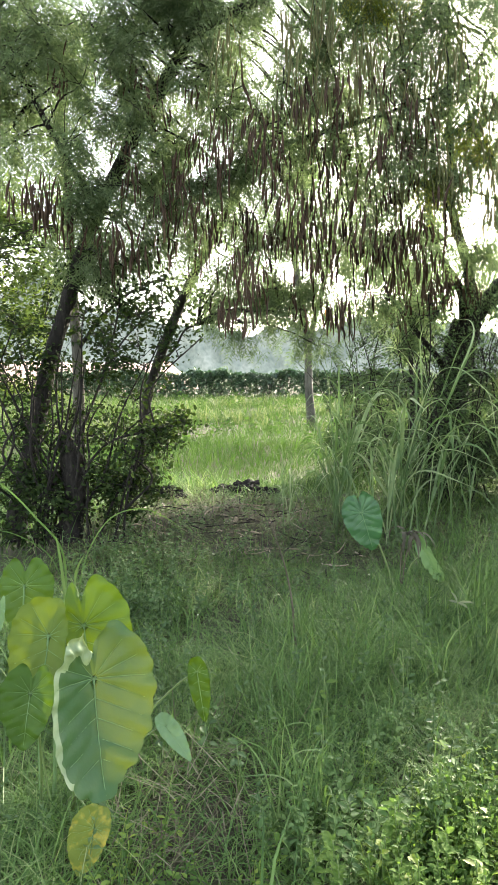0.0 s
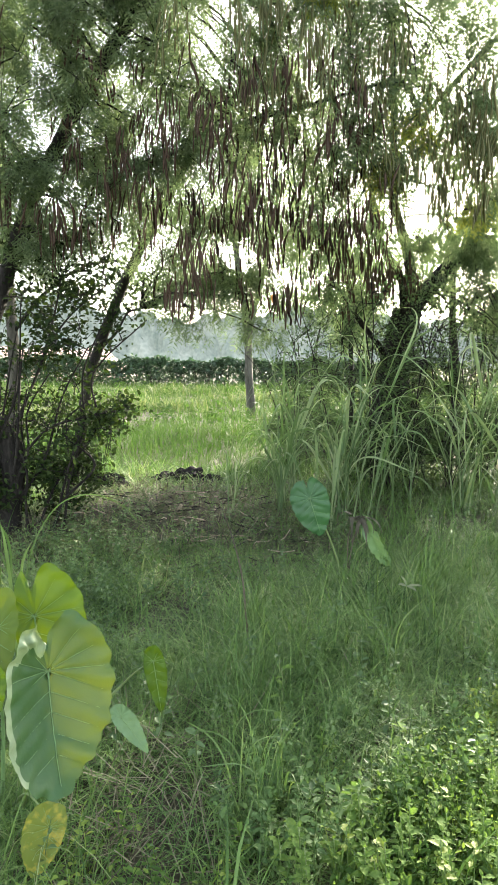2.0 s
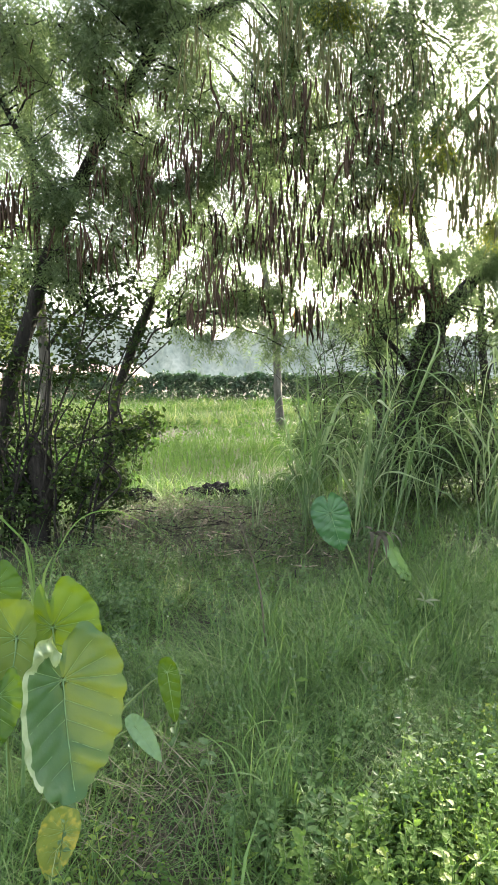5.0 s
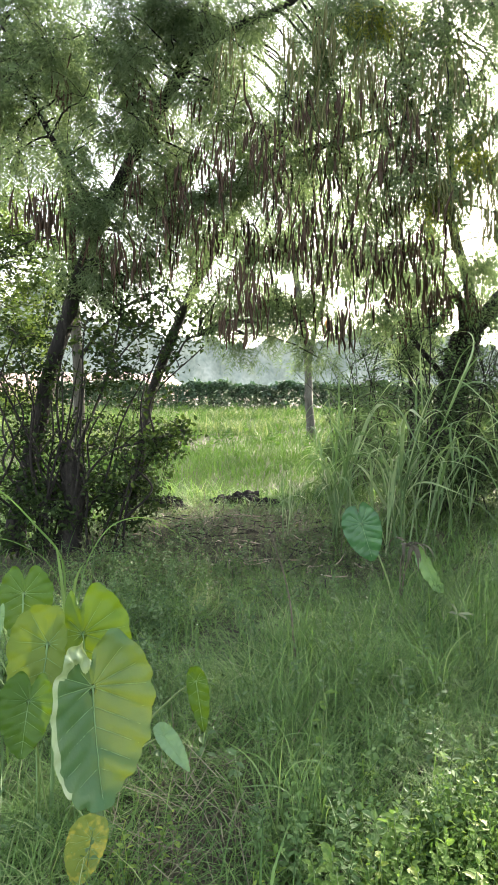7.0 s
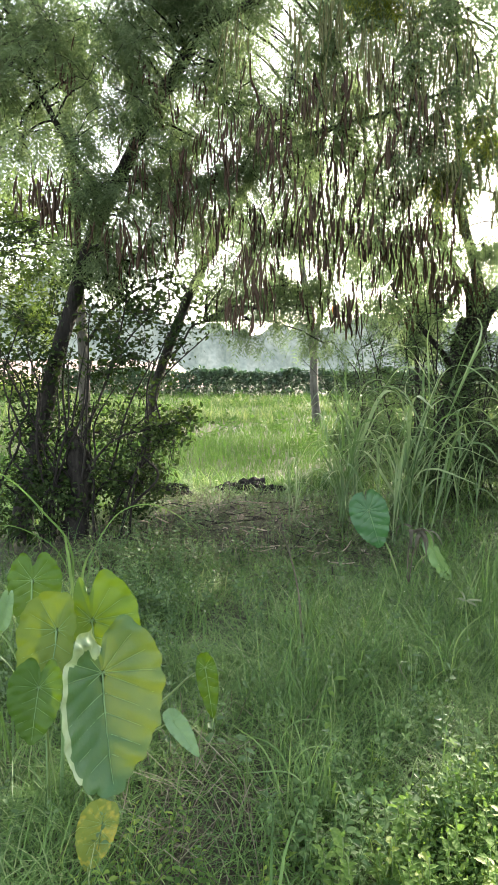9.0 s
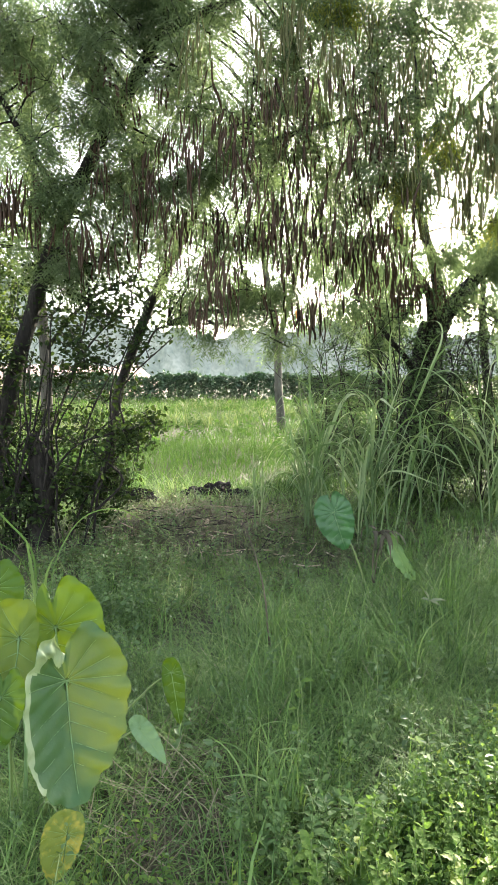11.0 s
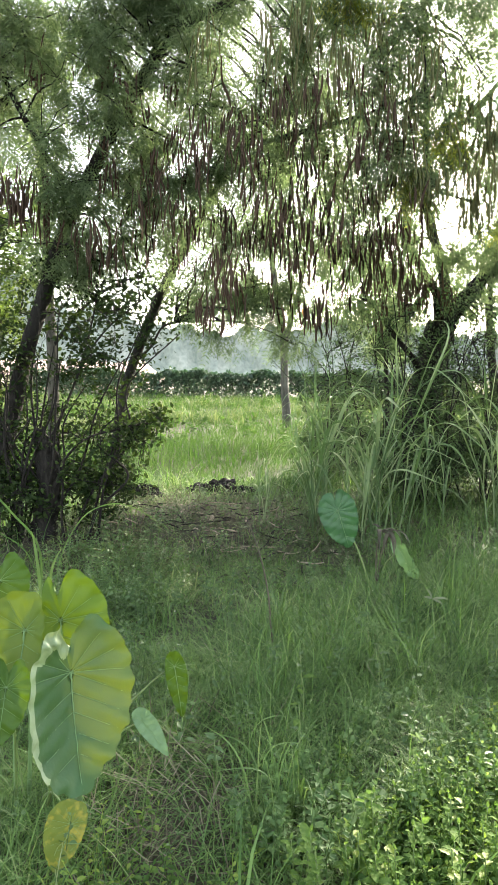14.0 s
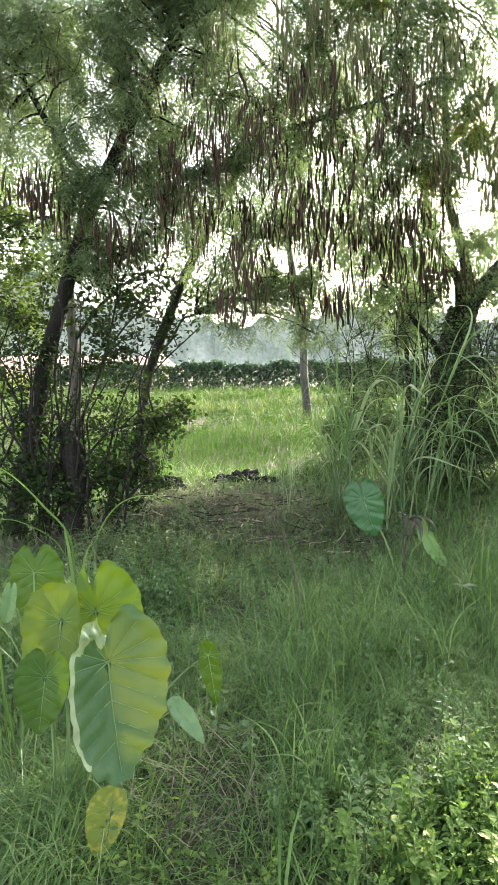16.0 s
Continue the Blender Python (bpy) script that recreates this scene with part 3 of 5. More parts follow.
    paired(1900, left_patch, 0.026, 0.22, BLUEHERB, "grey_green_forbs", "low grey-green forbs among the grass", 6)
    def brush(n):
        return scatter(g, n, -1.7, 1.0, 4.2, 7.3, lambda x, y: np.clip(0.75 + 0.45 * patch(x, y, 4, 3), 0.05, 1) * np.exp(-(((x + 0.35) / 1.25) ** 4 + ((y - 5.7) / 1.4) ** 4)) * (1 - 0.85 * np.exp(-(((x + 0.3) / 0.55) ** 2 + ((y - 6.1) / 0.7) ** 2))))
    bush(1300, brush, 0.026, 0.20, DULLHERB, "dull_weeds", "dull grey-green and brown weeds over the brush heap", 11)
    paired(2600, strewn, 0.028, 0.28, BLUEHERB, "mixed_weeds", "small-leaved weeds scattered through the grass")
    def back_meadow(n):
        return scatter(g, n, -14, 14, 15, 31, lambda x, y: (np.abs(x) < 0.42 * y) * np.clip(-0.1 + 1.2 * patch(x, y, 0.9, 3), 0, 1))
    h = Heap()
    x, y = back_meadow(34000)
    m = len(x)
    h.add(*blades(np.stack([x, y, ground_height(x, y) - 0.01], 1), 0.3 + 0.45 * g.random(m), 0.025 + 0.018 * g.random(m), g.random(m) * 6.283, 0.05 + 0.5 * g.random(m), 0.4 + 1.8 * g.random(m), 3))
    tagged(part("tall_weeds", h.mesh("tall_weeds"), MEADOW), "tall pale green weeds before the hedge", "herbs", kind="stuff")
    bush(2600, meadow, 0.10, 0.5, FIELD, "meadow_weeds", "sunlit leafy weeds in the meadow", 10)
    # tiny pale flowers
    h = Heap()
    x, y = scatter(g, 300, -1.5, 2.4, 3.0, 6.4, lambda x, y: np.clip(0.25 + 0.5 * patch(x, y, 2.5, 6), 0.02, 1))
    p = np.stack([x, y, ground_height(x, y) + 0.18 + 0.16 * g.random(len(x))], 1)
    simple_leaves(h, g, p, 0.0065, 0.9)
    tagged(part("tiny_flowers", h.mesh("tiny_flowers"), FLOWER), "tiny whitish flowers dotting the weeds", "flowers", kind="stuff")

    # leafy weeds round the bright patch, shade put into their cooler colour
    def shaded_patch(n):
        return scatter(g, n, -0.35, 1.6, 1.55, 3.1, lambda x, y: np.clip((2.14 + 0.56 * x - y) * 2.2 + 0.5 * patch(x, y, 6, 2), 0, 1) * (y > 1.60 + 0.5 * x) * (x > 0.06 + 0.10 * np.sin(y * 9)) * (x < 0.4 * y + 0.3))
    paired(2500, shaded_patch, 0.026, 0.20, SHADEHERB, "shaded_herbs", "low broad-leaved weeds with shade put into a cooler mid-green")


build_grass()
build_forbs()


# ---- distance ----
def build_distance():
    g = np.random.default_rng(5)
    # hazy treeline
    def ridge(name, y, x0, x1, top, lump, seed, label):
        n, rows = 420, 9
        xs = np.linspace(x0, x1, n)
        hgt = top(xs) + lump * (1.4 * np.abs(np.sin(xs * 0.16 + seed)) + 1.0 * np.abs(np.sin(xs * 0.41 + 2 * seed)) + 0.5 * np.abs(np.sin(xs * 0.95 + seed)) + 0.2 * np.abs(np.sin(xs * 2.3)) - 1.6)
        r = np.linspace(0, 1, rows)[:, None]
        Z = r * hgt[None]
        D = y + 6 * np.sin(r * 1.5) + 1.2 * np.sin(xs[None] * 0.9 + r * 7) + g.normal(size=(rows, n)) * 0.35
        v = np.stack([np.broadcast_to(xs, (rows, n)) + g.normal(size=(rows, n)) * 0.1, D, Z], -1).reshape(-1, 3)
        i, j = np.meshgrid(np.arange(n - 1), np.arange(rows - 1))
        k = (j * n + i).reshape(-1)
        q = np.stack([k, k + 1, k + n + 1, k + n], 1)
        tagged(part(name, array_mesh(name, v, q), HAZETREE), label, "treeline", kind="structure")
    ridge("backdrop_treeline", 170, -120, 120, lambda x: 11 + 5 * np.exp(-((x + 42) / 16) ** 2) + 14 * np.exp(-((x + 64) / 11) ** 2) + 3 * np.exp(-((x - 25) / 18) ** 2), 1.5, 1.3, "far trees, pale blue-green with haze in their colour and glow")
    # pale earth bank with a post fence, far left
    xs, prof = np.linspace(-32, -6.5, 60), ((47, -0.1), (49, 0.35), (52, 1.0), (55, 1.75), (57.5, 2.15), (60, 2.2), (66, -0.1))
    v = np.array([[(x, y + 0.3 * math.sin(x * 0.9), z * (1 + 0.06 * math.sin(x * 1.7)) * min(1, max(0.0, (-6.5 - x) / 3)) - 0.05) for x in xs] for y, z in prof]).reshape(-1, 3)
    i, j = np.meshgrid(np.arange(59), np.arange(len(prof) - 1))
    k = (j * 60 + i).reshape(-1)
    tagged(part("earth_bank", array_mesh("earth_bank", v, np.stack([k, k + 1, k + 61, k + 60], 1)), PINK), "pale pinkish bare earth bank beyond the field", "bank", kind="structure")
    fence = thing("post_fence", (-18, 46.5, 0), "row of dark wooden posts with a wire at the field edge", "fence")
    post_me = array_mesh("post", *tube([(0, 0, -0.1), (0.01, 0, 1.1), (0, 0.01, 2.05)], [0.09, 0.08, 0.07], 7, 0.05))
    for i in range(15):
        p = part("post", post_me, POST, fence)
        p.location = (-9 + i * 1.35 + 0.35 * math.sin(i * 2.1), 0, 0)
    for z in (0.7, 1.5):
        part("wire", array_mesh("wire", *tube([(-9.3, -0.1, z), (0, -0.1, z - 0.03), (10.5, -0.1, z)], [0.008, 0.008], 4)), POST, fence)
    # hedge
    hedge = thing("hedge", (-2, 37, 0), "dark green clipped creeper hedge across the field", "hedge")
    h = Heap()
    n = 16000
    x = -13 + 21 * g.random(n)
    top = 1.42 + 0.10 * np.sin(x * 1.3) + 0.08 * np.sin(x * 3.7)
    z = top * g.random(n) ** 0.7
    y = 37 + (g.random(n) - 0.5) * 0.9 * np.sqrt(np.clip(1.1 - z / 1.6, 0.1, 1))
    simple_leaves(h, g, np.stack([x, y, z], 1), 0.16, 0.75)
    tagged(under(part("leafage", h.mesh("leafage"), HEDGELEAF), hedge), kind="stuff")
    s = Heap()
    xs = -13 + 21 * g.random(160)
    st = np.stack([xs, 37 + 0.1 * g.normal(size=160), 0 * xs], 1)
    twig_tubes(s, twigs(g, st, st + np.stack([0.2 * g.normal(size=160), 0.1 * g.normal(size=160), 1.0 + 0.3 * g.random(160)], 1), 0, 4), 0.02, 0.008)
    tagged(under(part("branchwork", s.mesh("branchwork"), BARK), hedge), kind="stuff")
    # lower bushes along the field edge left of the hedge and right of it
    for cx, cy, rx, rz, name in ((-18, 44, 4.5, 0.7, "far_bush"), (9.5, 40, 3.5, 0.9, "far_bush"), (17, 44, 5.5, 1.0, "far_bush"), (-12, 30, 2.6, 0.5, "far_bush")):
        b = thing(name, (cx, cy, 0), "low leafy bush at the sunlit field edge", "bush", "far field bushes")
        h = Heap()
        simple_leaves(h, g, np.abs(in_ball(g, 1500, (0, 0, rz * 0.6), (rx, 0.9, rz))) * np.sign(g.normal(size=(1500, 3)) * [1, 1, 0] + [0, 0, 1]), 0.17, 0.7)
        tagged(part("leafage", h.mesh("leafage"), LIGHTLEAF, b), kind="stuff")
        s = Heap()
        st = np.stack([g.normal(size=20) * rx * 0.3, g.normal(size=20) * 0.2, np.zeros(20)], 1)
        twig_tubes(s, twigs(g, st, st + np.stack([g.normal(size=20) * 0.5, 0.1 * g.normal(size=20), rz * (0.6 + 0.5 * g.random(20))], 1), 0, 4), 0.02, 0.006)
        tagged(part("branchwork", s.mesh("branchwork"), BARK, b), kind="stuff")


build_distance()


# ---- trees ----
def crown(tree, g, blobs, limbs, leaf, mat, name="crown", twig_mat=BARK, thick=0.011, per=12, sag=0.12, jitter=0.06, lo=0.35, **leafargs):
    """Twigs from the nearest limb points out to blobs of foliage, with leaves along them."""
    pts = np.concatenate([smooth_path(l, 5) for l in limbs])
    wood, green = Heap(), Heap()
    for centre, radii, n in blobs:
        ends = in_ball(g, n, centre, radii)
        hubs = in_ball(g, max(3, n // 6), centre, np.asarray(radii) * 0.85)
        d = np.linalg.norm(hubs[:, None] - pts[None], axis=2)
        root = pts[np.argmin(d, 1)]
        main = twigs(g, root, hubs, 0.08, 6)
        twig_tubes(wood, main, thick, thick * 0.4, 5)
        near = np.argmin(np.linalg.norm(ends[:, None] - hubs[None], axis=2), 1)
        lines = twigs(g, hubs[near], ends, sag, 5)
        twig_tubes(wood, lines, 0.004, 0.0015, 3)
        p, _ = on_lines(g, lines, per, lo, jitter)
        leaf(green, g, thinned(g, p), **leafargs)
    tagged(under(part("branchwork", wood.mesh("branchwork"), twig_mat), tree), kind="stuff")
    tagged(under(part(name, green.mesh(name), mat), tree), kind="stuff")


def hang_pods(tree, g, clusters, mat, singles=0):
    """Bunches of long pods hanging from points; the nearest are parts of their own."""
    pos, ln = [], []
    for centre, radii, n, size in clusters:
        hubs = in_ball(g, n, centre, radii)
        for hb in hubs:
            k = g.integers(3, 8)
            pos.append(hb + g.normal(size=(k, 3)) * (0.045, 0.045, 0.05))
            ln.append(size * (0.6 + 0.7 * g.random(k)))
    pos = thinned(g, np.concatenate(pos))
    ln = np.concatenate(ln)[:len(pos)]
    order = np.argsort(pos[:, 1])
    pos, ln = pos[order], ln[order]
    shapes = [pod_mesh("seed_pod", g, 1.0 * l) for l in (0.11, 0.14, 0.18, 0.22)]
    for i in range(min(singles, len(pos))):
        k = int(np.argmin(np.abs(np.array((0.11, 0.14, 0.18, 0.22)) - ln[i])))
        ob = part("seed_pod", shapes[k], mat)
        under(ob, tree)
        ob.location = Vector(pos[i])
        ob.rotation_euler = (0.12 * g.normal(), 0.12 * g.normal(), 6.283 * g.random())
    if len(pos) > singles:
        h = Heap()
        joined_pods(h, g, pos[singles:], ln[singles:], 0.013 + 0.009 * g.random(len(pos) - singles))
        tagged(under(part("pod_mass", h.mesh("pod_mass"), mat), tree), kind="stuff")


def build_leaning_tree():
    g = np.random.default_rng(21)
    main = [(-2.29, 5.75, -0.1), (-2.26, 5.75, 0.15), (-2.18, 5.75, 0.51), (-2.00, 5.75, 1.25), (-1.90, 5.75, 1.63), (-1.76, 5.75, 2.05), (-1.64, 5.75, 2.42), (-1.49, 5.75, 2.78), (-1.29, 5.75, 3.16), (-1.13, 5.75, 3.47), (-0.94, 5.76, 3.75), (-0.78, 5.77, 4.03), (-0.62, 5.78, 4.19), (-0.3, 5.8, 4.34), (0.05, 5.85, 4.52), (0.5, 5.9, 4.9)]
    fork = [(-0.80, 5.77, 4.0), (-0.69, 5.78, 4.22), (-0.64, 5.8, 4.42), (-0.6, 5.85, 4.8), (-0.5, 5.9, 5.3)]
    left = [(-1.50, 5.75, 2.75), (-1.66, 5.7, 3.05), (-1.85, 5.6, 3.4), (-2.1, 5.6, 3.9), (-2.3, 5.6, 4.5)]
    tree = thing("leaning_tree", (-2.26, 5.75, 0), "dark-barked leaning tree with feathery leaves and pods", "tree")
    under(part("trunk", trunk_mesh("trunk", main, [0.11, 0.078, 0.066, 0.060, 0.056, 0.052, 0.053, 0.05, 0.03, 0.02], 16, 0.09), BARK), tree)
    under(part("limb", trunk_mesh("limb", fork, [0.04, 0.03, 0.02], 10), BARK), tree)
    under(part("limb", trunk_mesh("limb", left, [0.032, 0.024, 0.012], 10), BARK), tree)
    blobs = [((-1.6, 5.6, 4.0), (1.0, 0.7, 0.75), 245), ((-2.5, 6.1, 3.9), (0.8, 0.8, 0.8), 110), ((-1.4, 5.5, 3.0), (0.9, 0.7, 0.55), 110), ((-0.8, 5.8, 3.5), (0.8, 0.8, 1.0), 120), ((-0.6, 5.9, 4.5), (0.9, 0.7, 0.4), 44), ((-0.9, 6.3, 2.75), (0.5, 0.6, 0.35), 14), ((-1.5, 5.7, 2.4), (0.5, 0.5, 0.35), 44), ((-0.98, 5.9, 2.55), (0.28, 0.4, 0.3), 10)]
    crown(tree, g, blobs, [main[5:], fork, left], feather_leaves, FEATHER, per=13)
    hang_pods(tree, g, [((-1.75, 5.2, 2.75), (0.25, 0.3, 0.22), 16, 0.19), ((-1.25, 5.2, 2.4), (0.2, 0.3, 0.15), 10, 0.18), ((-0.85, 5.4, 3.05), (0.35, 0.4, 0.3), 12, 0.16), ((-0.75, 5.4, 3.4), (0.3, 0.3, 0.3), 6, 0.15), ((-1.3, 5.3, 3.7), (0.4, 0.3, 0.3), 4, 0.15)], POD, 260)


def build_slender_tree():
    g = np.random.default_rng(22)
    main = [(-1.53, 6.9, -0.1), (-1.5, 6.9, 0.15), (-1.41, 6.9, 0.65), (-1.32, 6.9, 1.21), (-1.1, 6.9, 1.83), (-0.86, 6.9, 2.38), (-0.61, 6.85, 2.82), (-0.39, 6.75, 3.19), (-0.14, 6.6, 3.51), (0.2, 6.4, 3.9), (0.6, 6.2, 4.4)]
    arm = [(-0.3, 6.7, 3.3), (0.2, 6.2, 3.45), (0.7, 5.9, 3.5), (1.2, 5.7, 3.6)]
    twig = [(-1.22, 6.9, 1.5), (-1.05, 6.87, 1.66), (-0.93, 6.82, 1.85), (-0.8, 6.75, 1.9)]
    tree = thing("slender_tree", (-1.5, 6.9, 0), "slender leaning tree hung with brown pods", "tree")
    under(part("trunk", trunk_mesh("trunk", main, [0.07, 0.055, 0.05, 0.048, 0.042, 0.036, 0.03, 0.02], 12), BARK), tree)
    under(part("limb", trunk_mesh("limb", arm, [0.03, 0.022, 0.012], 8), BARK), tree)
    under(part("limb", trunk_mesh("limb", twig, [0.016, 0.012, 0.006], 6), BARK), tree)
    blobs = [((-0.3, 5.9, 3.2), (1.1, 0.8, 0.9), 118), ((0.6, 5.8, 3.3), (1.1, 0.8, 0.9), 126), ((0.0, 5.8, 4.4), (1.4, 0.9, 0.6), 175), ((-0.35, 6.0, 1.85), (0.4, 0.3, 0.22), 9), ((0.2, 6.1, 1.8), (0.4, 0.3, 0.22), 8), ((0.0, 6.3, 2.5), (1.1, 0.8, 0.5), 84), ((0.3, 6.4, 2.1), (1.0, 0.6, 0.3), 56), ((-0.5, 6.7, 2.1), (0.4, 0.4, 0.25), 10)]
    crown(tree, g, blobs, [main[4:], arm, twig], feather_leaves, FEATHER, per=13)
    pods = [((-0.3, 5.4, 2.9), (0.7, 0.6, 0.5), 40, 0.16), ((0.3, 5.6, 2.6), (0.9, 0.6, 0.5), 42, 0.16), ((0.7, 5.6, 2.7), (0.7, 0.6, 0.45), 30, 0.16), ((-0.25, 4.9, 2.1), (0.22, 0.3, 0.25), 9, 0.20), ((0.35, 6.0, 2.2), (0.6, 0.4, 0.25), 9, 0.16), ((-0.75, 5.7, 2.7), (0.4, 0.5, 0.4), 24, 0.18), ((0.3, 5.3, 3.3), (0.9, 0.5, 0.35), 40, 0.17), ((0.46, 5.6, 2.0), (0.12, 0.3, 0.15), 6, 0.2), ((0.3, 6.1, 2.35), (0.8, 0.4, 0.35), 11, 0.16), ((-0.2, 6.3, 2.4), (0.7, 0.4, 0.35), 9, 0.16), ((0.9, 6.2, 2.4), (0.5, 0.4, 0.35), 12, 0.16)]
    hang_pods(tree, g, pods, POD, 300)
    h = Heap()
    h.add(*leaflets(np.array([[0.415, 6.0, 2.0]]), np.array([[0.1, 0.0, -1.0]]), np.array([[0.2, -1.0, 0.1]]), np.array([0.11]), np.array([0.06]), 0.3))
    under(part("withered_leaf", h.mesh("withered_leaf"), ORANGE, None, "orange withered leaf"), tree)
    hang_pods(tree, g, [((0.4, 5.3, 3.7), (1.0, 0.6, 0.55), 56, 0.19)], GREENPOD, 240)


def build_right_tree():
    g = np.random.default_rng(23)
    main = [(2.05, 8.6, -0.1), (2.08, 8.6, 0.4), (2.14, 8.6, 1.1), (2.23, 8.6, 1.75), (2.3, 8.6, 2.05)]
    right = [(2.28, 8.6, 1.95), (2.46, 8.55, 2.2), (2.68, 8.5, 2.5), (2.95, 8.3, 2.85), (3.2, 8.0, 3.4), (3.3, 7.6, 4.1)]
    left = [(2.25, 8.6, 1.9), (2.33, 8.55, 2.35), (2.22, 8.45, 2.8), (1.98, 8.2, 3.3), (1.8, 7.6, 3.8), (1.6, 6.9, 4.3)]
    low = [(2.14, 8.55, 1.25), (1.9, 8.2, 1.57), (1.64, 8.05, 1.84), (1.39, 8.0, 2.14), (1.18, 7.9, 2.4)]
    mid = [(2.28, 8.6, 2.0), (2.2, 8.5, 2.4), (1.95, 8.3, 2.7), (1.7, 7.9, 2.95), (1.5, 7.3, 3.3)]
    top = [(1.6, 6.9, 4.3), (1.45, 6.4, 4.6), (1.2, 5.9, 4.9), (0.8, 5.6, 5.2)]
    side = [(1.85, 7.7, 3.7), (2.2, 6.9, 4.1), (2.6, 6.3, 4.5), (3.0, 6.0, 4.9)]
    tree = thing("forked_tree", (2.08, 8.6, 0), "grey forked tree with drooping feathery foliage and pods", "tree")
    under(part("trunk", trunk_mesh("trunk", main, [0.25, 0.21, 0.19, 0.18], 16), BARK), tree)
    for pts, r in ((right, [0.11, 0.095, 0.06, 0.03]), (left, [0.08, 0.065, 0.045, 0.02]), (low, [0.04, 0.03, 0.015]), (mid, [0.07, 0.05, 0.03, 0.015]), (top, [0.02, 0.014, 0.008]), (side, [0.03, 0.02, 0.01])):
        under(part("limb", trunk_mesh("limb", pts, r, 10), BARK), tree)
    # clump at (3.9, 8.4), mostly out of view, is added to shade the grass
    blobs = [((1.4, 6.0, 3.3), (1.1, 0.8, 0.9), 122), ((1.3, 5.8, 4.4), (1.2, 0.9, 0.6), 140), ((2.2, 6.3, 3.7), (1.0, 0.8, 0.9), 105), ((2.5, 6.2, 4.6), (1.0, 0.8, 0.5), 90), ((2.5, 7.2, 2.9), (0.8, 0.8, 0.45), 70), ((3.2, 7.6, 2.3), (0.7, 0.7, 0.7), 90),
             ((1.3, 7.0, 2.8), (0.8, 0.7, 0.4), 36), ((1.4, 8.2, 2.15), (0.5, 0.4, 0.3), 16), ((3.3, 7.6, 4.2), (0.8, 0.9, 0.7), 40), ((2.75, 5.9, 3.7), (0.6, 0.6, 0.8), 70), ((2.9, 6.6, 3.4), (0.6, 0.7, 0.8), 50), ((2.0, 8.3, 2.4), (0.8, 0.5, 0.3), 30), ((2.2, 7.4, 2.9), (0.8, 0.7, 0.5), 40), ((3.9, 8.4, 2.5), (0.6, 0.6, 0.4), 44), ((3.0, 7.0, 4.1), (0.8, 0.8, 0.6), 44), ((1.5, 8.1, 2.2), (0.6, 0.4, 0.3), 12), ((2.75, 7.8, 2.75), (0.4, 0.5, 0.35), 10), ((1.75, 7.4, 2.75), (0.5, 0.5, 0.3), 12)]
    crown(tree, g, blobs, [right, left, low, mid, top, side], feather_leaves, FEATHER, per=12)
    crown(tree, g, [((1.45, 5.5, 3.25), (0.12, 0.1, 0.08), 5), ((1.22, 5.5, 2.9), (0.14, 0.1, 0.06), 6), ((0.75, 5.4, 4.2), (0.3, 0.2, 0.12), 10), ((2.1, 6.0, 2.75), (0.2, 0.2, 0.1), 6)], [left, mid], feather_leaves, YOUNGLEAF, name="young_foliage", thick=0.005, per=8)
    hang_pods(tree, g, [((1.3, 7.7, 2.25), (0.5, 0.35, 0.2), 18, 0.19), ((1.35, 6.6, 2.6), (0.4, 0.4, 0.25), 16, 0.2), ((1.97, 8.0, 2.42), (0.35, 0.3, 0.15), 22, 0.24)], POD, 240)
    hang_pods(tree, g, [((1.45, 5.6, 3.3), (0.7, 0.6, 0.7), 66, 0.19), ((2.0, 5.9, 3.2), (0.45, 0.5, 0.6), 30, 0.19)], GREENPOD, 260)


